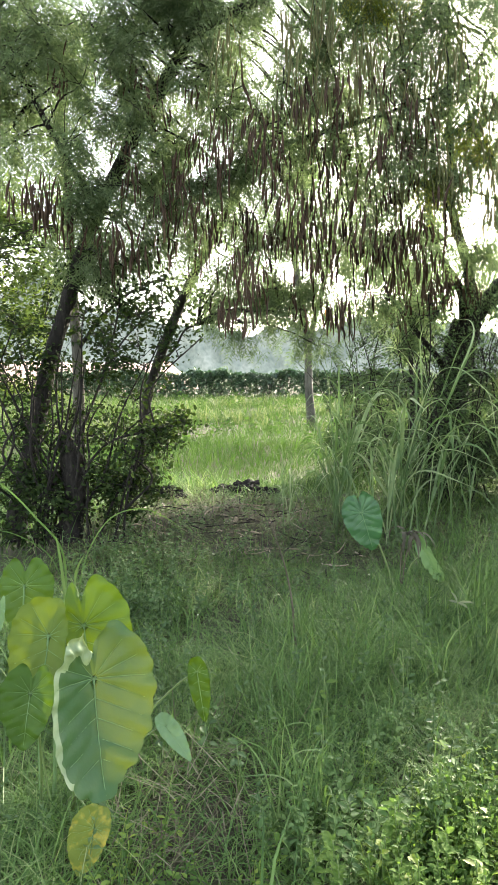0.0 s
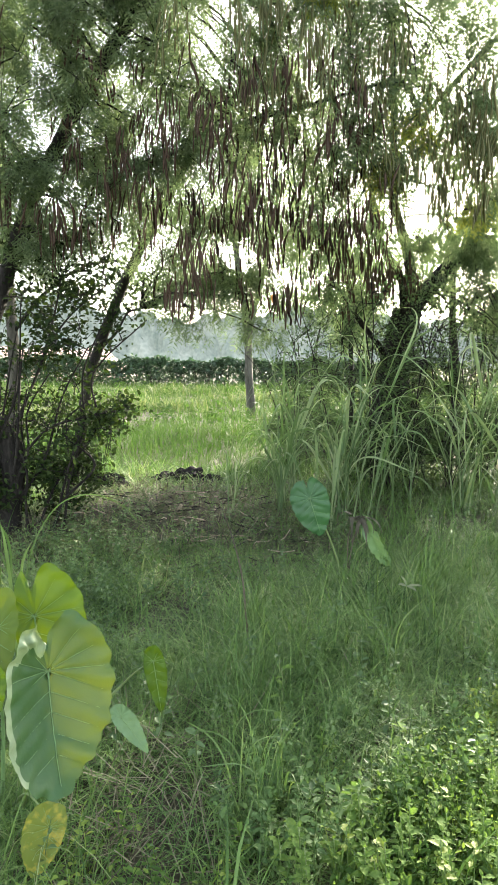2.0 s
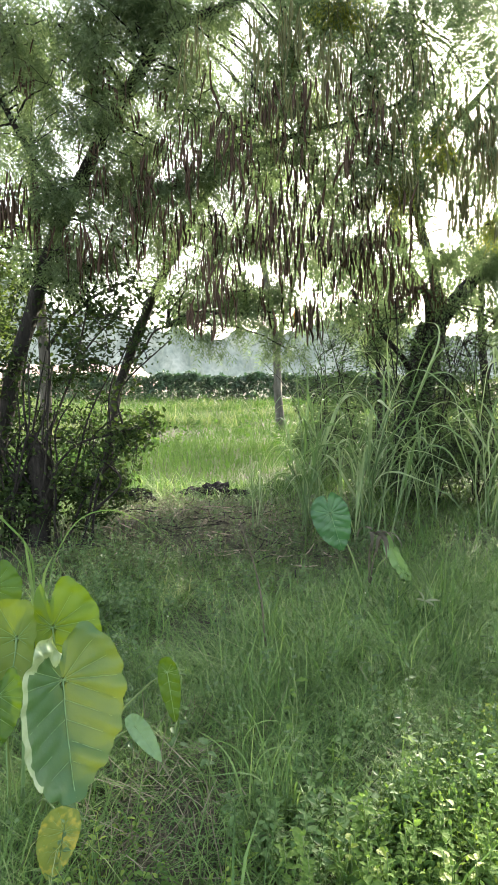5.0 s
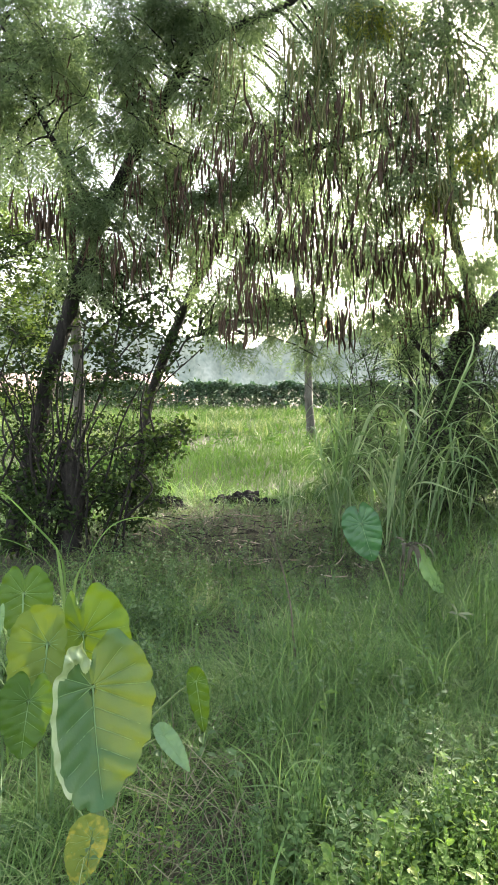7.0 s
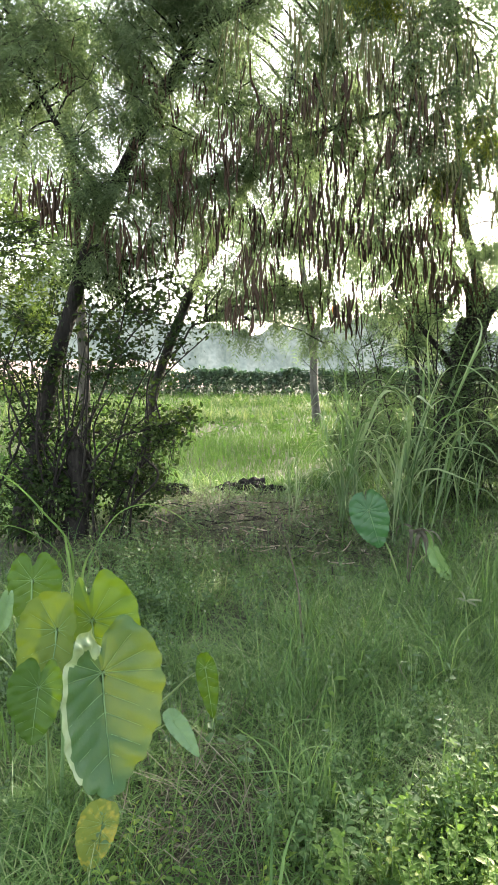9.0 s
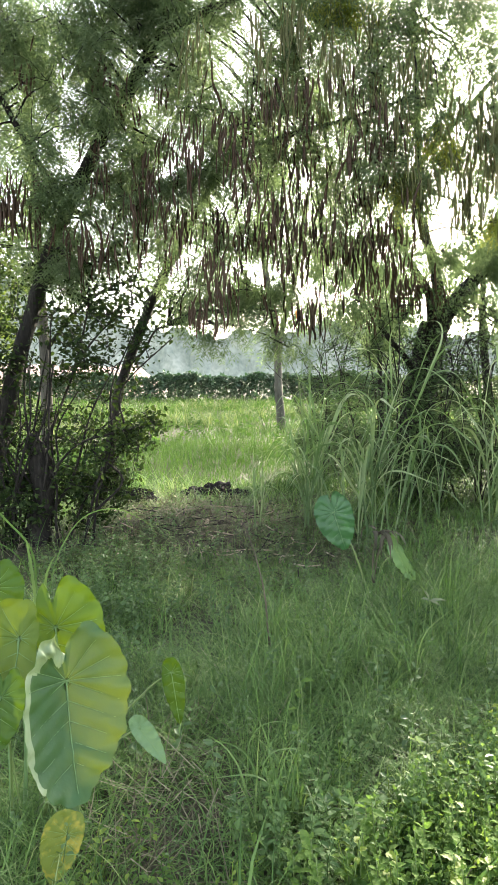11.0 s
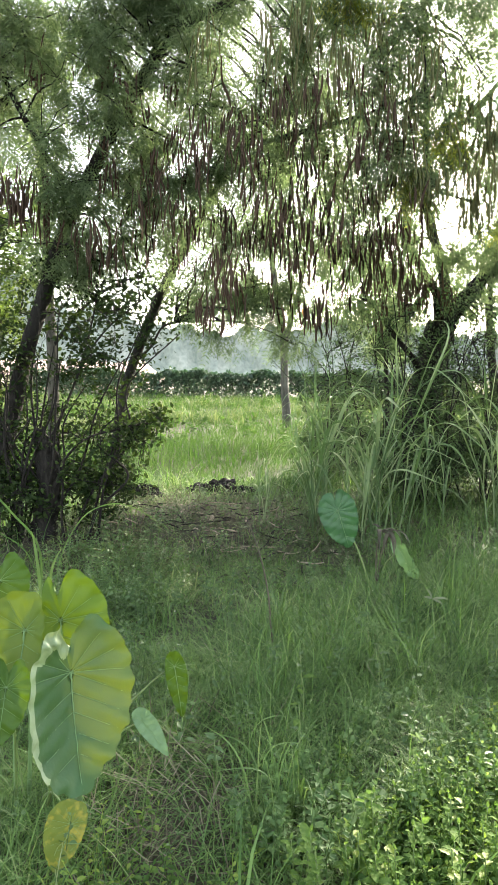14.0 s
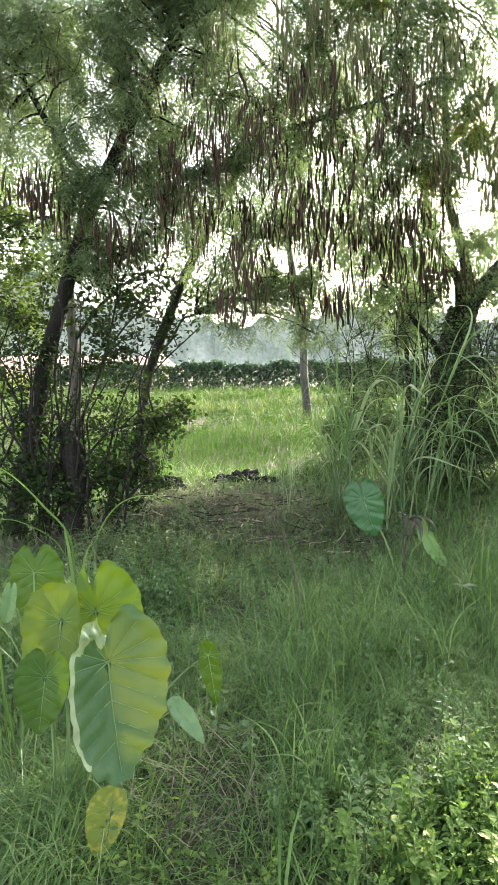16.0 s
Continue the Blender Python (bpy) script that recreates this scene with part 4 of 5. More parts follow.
def build_far_trees():
    g = np.random.default_rng(24)
    # grey trunk standing in the field
    tree = thing("field_tree", (0.86, 17.6, 0), "grey-trunked tree standing in the sunlit field", "tree")
    main = [(0.87, 17.6, -0.1), (0.84, 17.6, 0.4), (0.78, 17.6, 1.0), (0.73, 17.6, 2.2), (0.58, 17.6, 3.1), (0.43, 17.6, 4.0), (0.28, 17.6, 5.1), (0.2, 17.6, 6.5)]
    arm = [(0.76, 17.6, 2.0), (0.89, 17.6, 2.7), (1.14, 17.6, 3.7), (1.34, 17.6, 4.8), (1.5, 17.6, 6.0)]
    under(part("trunk", trunk_mesh("trunk", main, [0.14, 0.11, 0.10, 0.095, 0.085, 0.065, 0.04], 12), GREYBARK), tree)
    under(part("limb", trunk_mesh("limb", arm, [0.08, 0.06, 0.04], 9), GREYBARK), tree)
    crown(tree, g, [((0.0, 17.6, 5.4), (2.2, 1.4, 1.3), 80), ((1.9, 17.6, 6.0), (2.2, 1.4, 1.5), 85), ((-0.6, 17.6, 3.7), (0.9, 0.8, 0.5), 20), ((0.6, 17.6, 7.8), (2.6, 1.6, 1.2), 80)], [main[3:], arm], feather_leaves, FEATHER, per=12, jitter=0.14, length=0.26, pinna=0.10, wide=0.02)
    hang_pods(tree, g, [((-0.35, 17.4, 3.1), (0.5, 0.5, 0.35), 26, 0.3)], POD, 0)
    # thin sapling at the edge of the field
    tree = thing("sapling", (2.3, 12, 0), "thin feathery sapling before the sunlit field", "tree")
    main = [(2.3, 12, -0.1), (2.33, 12, 0.8), (2.28, 12, 1.7), (2.32, 12, 2.5), (2.2, 12, 3.3), (1.9, 12.1, 3.9)]
    under(part("trunk", trunk_mesh("trunk", main, [0.05, 0.045, 0.035, 0.025, 0.015], 9), BARK), tree)
    crown(tree, g, [((2.35, 12, 2.2), (0.42, 0.4, 0.6), 34), ((1.7, 12, 3.3), (0.8, 0.6, 0.5), 34), ((2.6, 12, 3.2), (0.6, 0.5, 0.5), 22)], [main[1:]], feather_leaves, FEATHER, per=12, jitter=0.1, length=0.22, pinna=0.10, wide=0.022)
    tree = thing("field_edge_tree", (4.4, 12.6, 0), "feathery tree at the edge of the sunlit field", "tree")
    main = [(4.4, 12.6, -0.1), (4.42, 12.6, 0.9), (4.3, 12.6, 1.9), (4.2, 12.5, 2.9), (4.3, 12.5, 3.9), (4.6, 12.5, 4.8)]
    under(part("trunk", trunk_mesh("trunk", main, [0.09, 0.08, 0.065, 0.045, 0.02], 10), BARK), tree)
    crown(tree, g, [((4.0, 12.4, 3.1), (0.9, 0.7, 0.9), 52), ((4.9, 12.5, 4.1), (1.0, 0.8, 0.8), 36), ((5.0, 12.6, 2.4), (0.8, 0.6, 0.6), 30)], [main[2:]], feather_leaves, FEATHER, per=12, jitter=0.1, length=0.22, pinna=0.10, wide=0.022)
    # pale upright trunk behind the shrub
    tree = thing("pale_tree", (-2.65, 9, 0), "pale-barked upright tree behind the shrub", "tree")
    main = [(-2.65, 9, -0.1), (-2.65, 9, 0.6), (-2.65, 9, 1.47), (-2.7, 9, 2.5), (-2.74, 9, 3.71), (-2.78, 9, 4.5), (-2.8, 9, 5.5)]
    bough = [(-2.67, 9, 1.7), (-2.2, 8.8, 2.2), (-1.7, 8.6, 2.5), (-1.2, 8.4, 2.55), (-0.8, 8.3, 2.3)]
    under(part("trunk", trunk_mesh("trunk", main, [0.085, 0.075, 0.07, 0.06, 0.05, 0.03], 12), PALEBARK), tree)
    under(part("limb", trunk_mesh("limb", bough, [0.03, 0.024, 0.016, 0.010, 0.006], 8), BARK), tree)
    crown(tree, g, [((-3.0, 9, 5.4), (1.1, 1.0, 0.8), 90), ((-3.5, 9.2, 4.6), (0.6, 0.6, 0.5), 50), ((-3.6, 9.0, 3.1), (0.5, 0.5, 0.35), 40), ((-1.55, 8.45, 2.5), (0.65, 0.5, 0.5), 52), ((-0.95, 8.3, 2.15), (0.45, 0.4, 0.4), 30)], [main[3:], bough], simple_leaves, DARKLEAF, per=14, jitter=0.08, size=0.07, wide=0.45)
    # light green tree at the plot's edge
    tree = thing("leafy_tree", (-6.5, 13, 0), "light green leafy tree at the edge of the plot", "tree")
    main = [(-6.5, 13, -0.1), (-6.45, 13, 1.0), (-6.2, 13, 2.2), (-5.8, 13, 3.6), (-5.7, 13, 5.0)]
    under(part("trunk", trunk_mesh("trunk", main, [0.11, 0.08, 0.06, 0.03], 10), BARK), tree)
    crown(tree, g, [((-5.0, 13, 3.0), (0.9, 0.8, 0.7), 90), ((-5.4, 13, 4.2), (1.0, 0.9, 0.7), 90), ((-4.7, 12.8, 2.2), (0.7, 0.6, 0.5), 60), ((-4.6, 13, 4.4), (0.9, 0.8, 0.9), 90), ((-4.4, 13, 3.4), (0.7, 0.7, 0.6), 60)], [main[1:]], simple_leaves, LIGHTLEAF, per=14, jitter=0.1, size=0.10, wide=0.5)


def shrub(name, place, label, stems, blobs, mat, g, size=0.04, per=14, radius=0.02, jitter=0.05, wood=BARK, group=""):
    b = thing(name, place, label, "shrub", group)
    for i, s in enumerate(stems):
        under(part("stem", trunk_mesh("stem", s, [radius, radius * 0.8, radius * 0.4], 7, 0.08, i), wood), b)
    crown(b, g, blobs, stems, simple_leaves, mat, thick=0.006, per=per, sag=0.05, jitter=jitter, lo=0.2, size=size, wide=0.55)
    return b


def build_shrubs():
    g = np.random.default_rng(25)
    stems = [[(-1.74, 5.6, 0.7), (-1.64, 5.65, 0.96), (-1.43, 5.7, 1.48), (-1.24, 5.7, 1.76), (-0.95, 5.65, 1.99)], [(-1.76, 5.6, 0.7), (-1.53, 5.7, 1.25), (-1.38, 5.7, 1.72), (-1.3, 5.7, 2.1)],
             [(-1.78, 5.6, 0.7), (-1.87, 5.7, 1.25), (-1.81, 5.7, 1.72), (-1.75, 5.7, 2.0)], [(-1.72, 5.6, 0.5), (-1.4, 5.5, 0.85), (-1.1, 5.6, 0.95), (-0.85, 5.7, 1.0)],
             [(-1.75, 5.6, 0.45), (-2.0, 5.5, 0.9), (-2.2, 5.5, 1.3), (-2.35, 5.5, 1.6)], [(-1.7, 5.6, 0.2), (-1.45, 5.6, 0.6), (-1.3, 5.6, 1.1), (-1.1, 5.65, 1.5)], [(-1.8, 5.6, 0.1), (-1.65, 5.5, 0.6), (-1.6, 5.5, 1.3), (-1.58, 5.5, 1.8)]]
    blobs = [((-1.25, 5.6, 0.75), (0.45, 0.4, 0.4), 80), ((-0.95, 5.7, 0.95), (0.3, 0.3, 0.2), 46), ((-1.5, 5.6, 1.35), (0.6, 0.4, 0.5), 76), ((-2.0, 5.7, 0.8), (0.5, 0.4, 0.5), 100), ((-2.25, 5.6, 1.6), (0.4, 0.4, 0.5), 80),
             ((-1.5, 5.85, 0.4), (0.6, 0.35, 0.35), 150), ((-1.2, 5.75, 1.75), (0.5, 0.4, 0.35), 60), ((-2.1, 5.4, 0.35), (0.5, 0.3, 0.35), 90), ((-1.7, 5.9, 1.95), (0.5, 0.4, 0.4), 60), ((-1.4, 5.85, 2.2), (0.6, 0.4, 0.4), 60)]
    for k in range(24):
        x0, y0, h1 = -1.80 + 0.26 * g.normal(), 5.6 + 0.15 * g.normal(), 1.0 + 0.8 * g.random()
        drift, bow = 0.10 + 0.28 * g.normal(), 0.10 * g.normal()
        stems.append([(x0, y0, 0), (x0 + drift * 0.1 + 0.05 * g.normal(), y0, h1 * 0.25), (x0 + drift * 0.5 + bow, y0 + 0.05 * g.normal(), h1 * 0.5), (x0 + drift * 0.6 - 0.04 * g.normal(), y0, h1 * 0.75), (x0 + drift + bow * 0.5, y0 + 0.06 * g.normal(), h1)])
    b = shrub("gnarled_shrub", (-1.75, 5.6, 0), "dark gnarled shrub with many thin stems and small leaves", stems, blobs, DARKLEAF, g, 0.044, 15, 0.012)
    stump = [(-1.76, 5.6, -0.1), (-1.74, 5.6, 0.2), (-1.70, 5.6, 0.45), (-1.73, 5.6, 0.7), (-1.78, 5.6, 0.95)]
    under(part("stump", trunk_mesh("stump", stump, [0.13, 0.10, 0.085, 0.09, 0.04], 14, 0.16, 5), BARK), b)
    # thicket on the other side
    # shrubs past x = 4 are added, nearly unseen, to keep sun off the plot
    spots = [(1.5, 8.2), (2.0, 7.5), (2.6, 7.7), (3.1, 8.2), (2.5, 9.3), (1.05, 8.9), (3.9, 9.6), (1.7, 7.5), (2.3, 8.3), (3.4, 7.4), (1.3, 10.0), (4.1, 8.3), (4.6, 9.4), (5.3, 10.6), (4.7, 7.6)]
    for i, (x, y) in enumerate(spots):
        stems, blobs = [], []
        for k in range(6):
            dx, dy = g.normal() * 0.22, g.normal() * 0.2
            hgt = 1.6 + 0.9 * g.random()
            stems.append([(x + dx * 0.3, y + dy * 0.3, -0.05), (x + dx * 0.7 + 0.06 * g.normal(), y + dy * 0.6, hgt * 0.4), (x + dx + 0.08 * g.normal(), y + dy, hgt * 0.75), (x + dx * 1.8, y + dy, hgt)])
        # upper foliage past x = 4 is thickened to block the low sun
        blobs = [((x, y, 0.5), (0.55, 0.4, 0.45), 170), ((x + 0.1 * g.normal(), y, 1.2), (0.5, 0.4, 0.45), 70), ((x + 0.1 * g.normal(), y, 1.8), (0.6, 0.4, 0.5), 130 if x > 4 else 95 if x > 3 else 34), ((x + 0.1 * g.normal(), y, 2.2), (0.5, 0.4, 0.3), 70 if x > 4 else 40 if x > 3 else 6)]
        shrub("thicket_shrub", (x, y, 0), "thin-stemmed shrub in the shaded thicket", stems, blobs, THICKETLEAF, g, 0.036, 14, 0.008, 0.06, group="thicket shrubs")


build_leaning_tree()
build_slender_tree()
build_right_tree()
build_far_trees()
build_shrubs()


# ---- cane grass ----
def long_blade(name, g, length, width, lean, over):
    """A channelled grass blade that rises from the origin towards +x, arches over and hangs; over: its last slope from upright."""
    k = 16
    p, rows = np.zeros(3), []
    knee = 0.30 + 0.45 * g.random()
    twist = 0.9 * g.normal()
    for i in range(k + 1):
        s = i / k
        u = min(1, max(0, (s - knee * 0.6) / 0.5))
        a = lean + (over - lean) * u * u * (3 - 2 * u)
        w = width * min(1, 0.5 + 2.0 * s) * (1 - s ** 2.4) + 0.0006
        tw = twist * s
        along = np.array([math.sin(a), 0, math.cos(a)])
        up = np.array([-math.cos(a), 0, math.sin(a)])
        sd = np.array([0, 1, 0]) * math.cos(tw) + up * math.sin(tw)
        rows += [p - sd * w / 2, p - np.cross(along, sd) * 0.22 * w, p + sd * w / 2]
        p = p + along * length / k
    q = [(3 * i + j, 3 * i + j + 1, 3 * i + 4 + j, 3 * i + 3 + j) for i in range(k) for j in (0, 1)]
    return array_mesh(name, rows, q)


def cane_plant(place, label, culms, tall, spread, g, shapes):
    """Leafy culms that fan out from one foot; blades leave them on both sides and arch over."""
    c = thing("cane_grass", place, label, "grass clump", "cane grass clumps")
    for i in range(culms):
        az, ln = g.random() * 6.283, tall * (0.45 + 0.6 * g.random())
        out = ln * (0.08 + 0.38 * g.random())
        x0, y0 = g.normal() * spread, g.normal() * spread
        top = np.array([x0 + math.cos(az) * out, y0 + math.sin(az) * out, ln])
        foot = np.array([x0, y0, -0.05])
        mid = foot * 0.5 + top * 0.5 - np.array([math.cos(az), math.sin(az), 0]) * out * 0.2
        path = smooth_path([foot, mid, top], 6)
        part("culm", array_mesh("culm", *tube(path, [0.008, 0.006, 0.003], 6)), REED, c)
        turn = g.random() * 6.283
        n = int(5 + 3 * g.random())
        for j in range(n):
            f = 0.22 + 0.78 * (j + 0.6 * g.random()) / n
            at = path[min(len(path) - 1, int(f * (len(path) - 1)))]
            s = tall * (0.48 + 0.42 * g.random()) * (1.0 if f < 0.9 else 0.85)
            ob = part("blade", shapes[int(g.integers(len(shapes)))], REED, c)
            ob.matrix_basis = Matrix.LocRotScale(Vector(at), Euler((0.15 * g.normal(), 0.15 * g.normal(), turn + math.pi * j + 0.5 * g.normal())), (s, s, s))
    return c


def cane_clump(name, place, label, count, size, g, shapes, upright=1.0, culms=5, mat=REED, spread=0.12, group="", name_blade="blade"):
    c = thing(name, place, label, "grass clump", group)
    for i in range(culms):
        az, ln = g.random() * 6.283, size * (0.45 + 0.35 * g.random())
        dx, dy = math.cos(az) * 0.12, math.sin(az) * 0.12
        x0, y0 = g.normal() * spread * 0.6, g.normal() * spread * 0.6
        part("culm", trunk_mesh("culm", [(x0, y0, -0.05), (x0 + dx * 0.3, y0 + dy * 0.3, ln * 0.5), (x0 + dx, y0 + dy, ln)], [0.009, 0.007, 0.004], 6, 0.03, i, 4), mat, c)
    for i in range(count):
        ob = part(name_blade, shapes[int(g.integers(len(shapes)))], mat, c)
        x0, y0 = g.normal() * spread, g.normal() * spread
        s = size * (0.55 + 0.6 * g.random())
        ob.matrix_basis = Matrix.LocRotScale((x0, y0, max(0, 0.45 * size * (g.random() - 0.35))), Euler((0, 0, g.random() * 6.283)), (s * upright, s, s))
    return c


def build_canes():
    g = np.random.default_rng(31)
    shapes = [long_blade("blade", g, 1.0, 0.013 + 0.016 * g.random(), 0.10 + 0.55 * g.random(), 1.6 + 1.3 * g.random()) for _ in range(30)]
    for x, y, n, tall, spread in ((1.05, 6.05, 9, 1.50, 0.07), (0.52, 6.4, 7, 1.10, 0.10), (0.72, 6.7, 5, 1.2, 0.12), (1.30, 6.3, 4, 1.2, 0.10), (1.75, 6.6, 3, 0.9, 0.10), (2.35, 6.3, 9, 1.50, 0.10), (2.95, 6.6, 6, 1.3, 0.14)):
        cane_plant((x, y, float(ground_height(np.array(x), np.array(y)))), "tall arching cane grass with pale green blades", n, tall, spread, g, shapes)
    slim = [long_blade("blade", g, 1.0, 0.009 + 0.007 * g.random(), 0.10 + 0.4 * g.random(), 1.4 + 1.2 * g.random()) for _ in range(8)]
    cane_plant((0.55, 6.2, 0), "single tall thin reed above the cane grass", 1, 1.75, 0.01, g, slim)
    cane_plant((0.05, 6.14, 0), "thin upright reed with few blades", 2, 0.85, 0.03, g, slim)
    thin = [long_blade("blade", g, 1.0, 0.011 + 0.009 * g.random(), 0.04 + 0.40 * g.random(), 0.5 + 1.4 * g.random()) for _ in range(16)]
    arcs = [long_blade("blade", g, 1.0, 0.008 + 0.006 * g.random(), 0.05 + 0.45 * g.random(), 1.2 + 1.4 * g.random()) for _ in range(12)]
    for x, y, n, s, lab in ((0.08, 1.98, 34, 0.40, "bright green grass tuft among low weeds"), (0.12, 3.3, 30, 0.42, "tall light green grass tuft in the plot"), (0.0, 3.2, 10, 0.34, "light green grass tuft in the plot"),
                            (-0.95, 2.2, 10, 0.75, "long arching grass beside the big-leaved plant"), (-1.0, 2.6, 9, 0.8, "long arching grass behind the big-leaved plant"), (-0.62, 1.85, 8, 0.26, "grass tuft at the foot of the big-leaved plant"),
                            (-0.12, 1.75, 14, 0.22, "low grass tuft on trodden soil"), (-0.4, 1.72, 18, 0.24, "low grass tuft on trodden soil"), (0.7, 2.9, 12, 0.4, "green grass tuft in the plot"), (1.1, 3.8, 16, 0.5, "green grass tuft in the plot")):
        cane_clump("grass_tuft", (x, y, float(ground_height(np.array(x), np.array(y)))), lab, n, s, g, arcs if s > 0.7 else thin, 1.2 if s > 0.7 else 1.0, culms=0, mat=TUFT, spread=0.045, group="grass tufts")

    # tall grass whose blades lean out over the big-leaved plant
    tall = thing("long_grass", (-0.82, 2.6, 0), "tall pale grass arching over the big-leaved plant", "grass clump")
    for i, (pts, w) in enumerate((([(-0.02, 0, 0), (-0.03, 0, 0.4), (-0.02, 0, 0.72), (-0.12, -0.02, 0.88), (-0.26, -0.03, 1.02), (-0.42, -0.04, 1.08)], 0.010),
                                  ([(0, 0.02, 0), (0.0, 0.02, 0.4), (-0.06, 0.02, 0.68), (-0.18, 0.01, 0.79), (-0.32, 0, 0.82), (-0.48, -0.02, 0.74)], 0.0055),
                                  ([(0.03, 0, 0), (0.03, 0, 0.35), (0.05, 0, 0.66), (0.15, 0, 0.86), (0.29, -0.02, 0.92), (0.42, -0.03, 0.87), (0.47, -0.03, 0.80)], 0.005),
                                  ([(0.01, -0.02, 0), (0.0, -0.02, 0.4), (-0.02, -0.02, 0.64), (-0.035, -0.02, 0.76), (-0.045, -0.02, 0.81)], 0.014),
                                  ([(0.02, -0.03, 0), (0.03, -0.03, 0.4), (0.03, -0.03, 0.62), (0.05, -0.04, 0.70), (0.08, -0.05, 0.75)], 0.011))):
        path = smooth_path(pts, 6)
        f = np.linspace(0, 1, len(path))[:, None]
        side = unit(np.cross(np.gradient(path, axis=0), np.array([0.25, 1.0, 0.1])))
        half = side * w * 0.5 * np.clip(1.25 * (1 - f ** 3), 0.02, 1)
        keel = np.array([0, 0.25 * w, 0]) * (1 - f)
        v = np.stack([path - half, path + keel, path + half], 1).reshape(-1, 3)
        q = [(3 * k + j, 3 * k + j + 1, 3 * k + j + 4, 3 * k + j + 3) for k in range(len(path) - 1) for j in (0, 1)]
        part("blade", array_mesh("blade", v, q), TUFT, tall)


build_canes()


# ---- big-leaved plants ----
HEART = [(0.0, -0.68), (0.045, -0.655), (0.13, -0.565), (0.235, -0.43), (0.315, -0.25), (0.345, -0.05), (0.335, 0.09), (0.285, 0.20), (0.20, 0.305), (0.125, 0.338), (0.07, 0.30), (0.032, 0.24), (0.006, 0.18)]
NARROW = [(0.0, -0.68), (0.055, -0.655), (0.12, -0.59), (0.165, -0.47), (0.19, -0.28), (0.185, -0.05), (0.17, 0.08), (0.145, 0.20), (0.10, 0.30), (0.06, 0.32), (0.028, 0.26), (0.006, 0.18)]
ROUND = HEART[:7] + [(0.30, 0.18), (0.22, 0.28), (0.12, 0.325), (0.03, 0.33), (0.004, 0.325)]
OVAL = [(0.0, -0.68), (0.04, -0.645), (0.11, -0.53), (0.19, -0.34), (0.23, -0.15), (0.22, 0.0), (0.17, 0.12), (0.09, 0.19), (0.03, 0.20), (0.004, 0.195)]


def side_vein(x, y):
    """Runs from one whole number to the next between neighbouring side veins."""
    a = np.abs(x)
    along = -(y + 0.5 * a) / 0.115
    turn = (np.arctan2(y, a + 1e-6) + 0.4636) / 0.46
    return np.where(along > 0, along, turn)


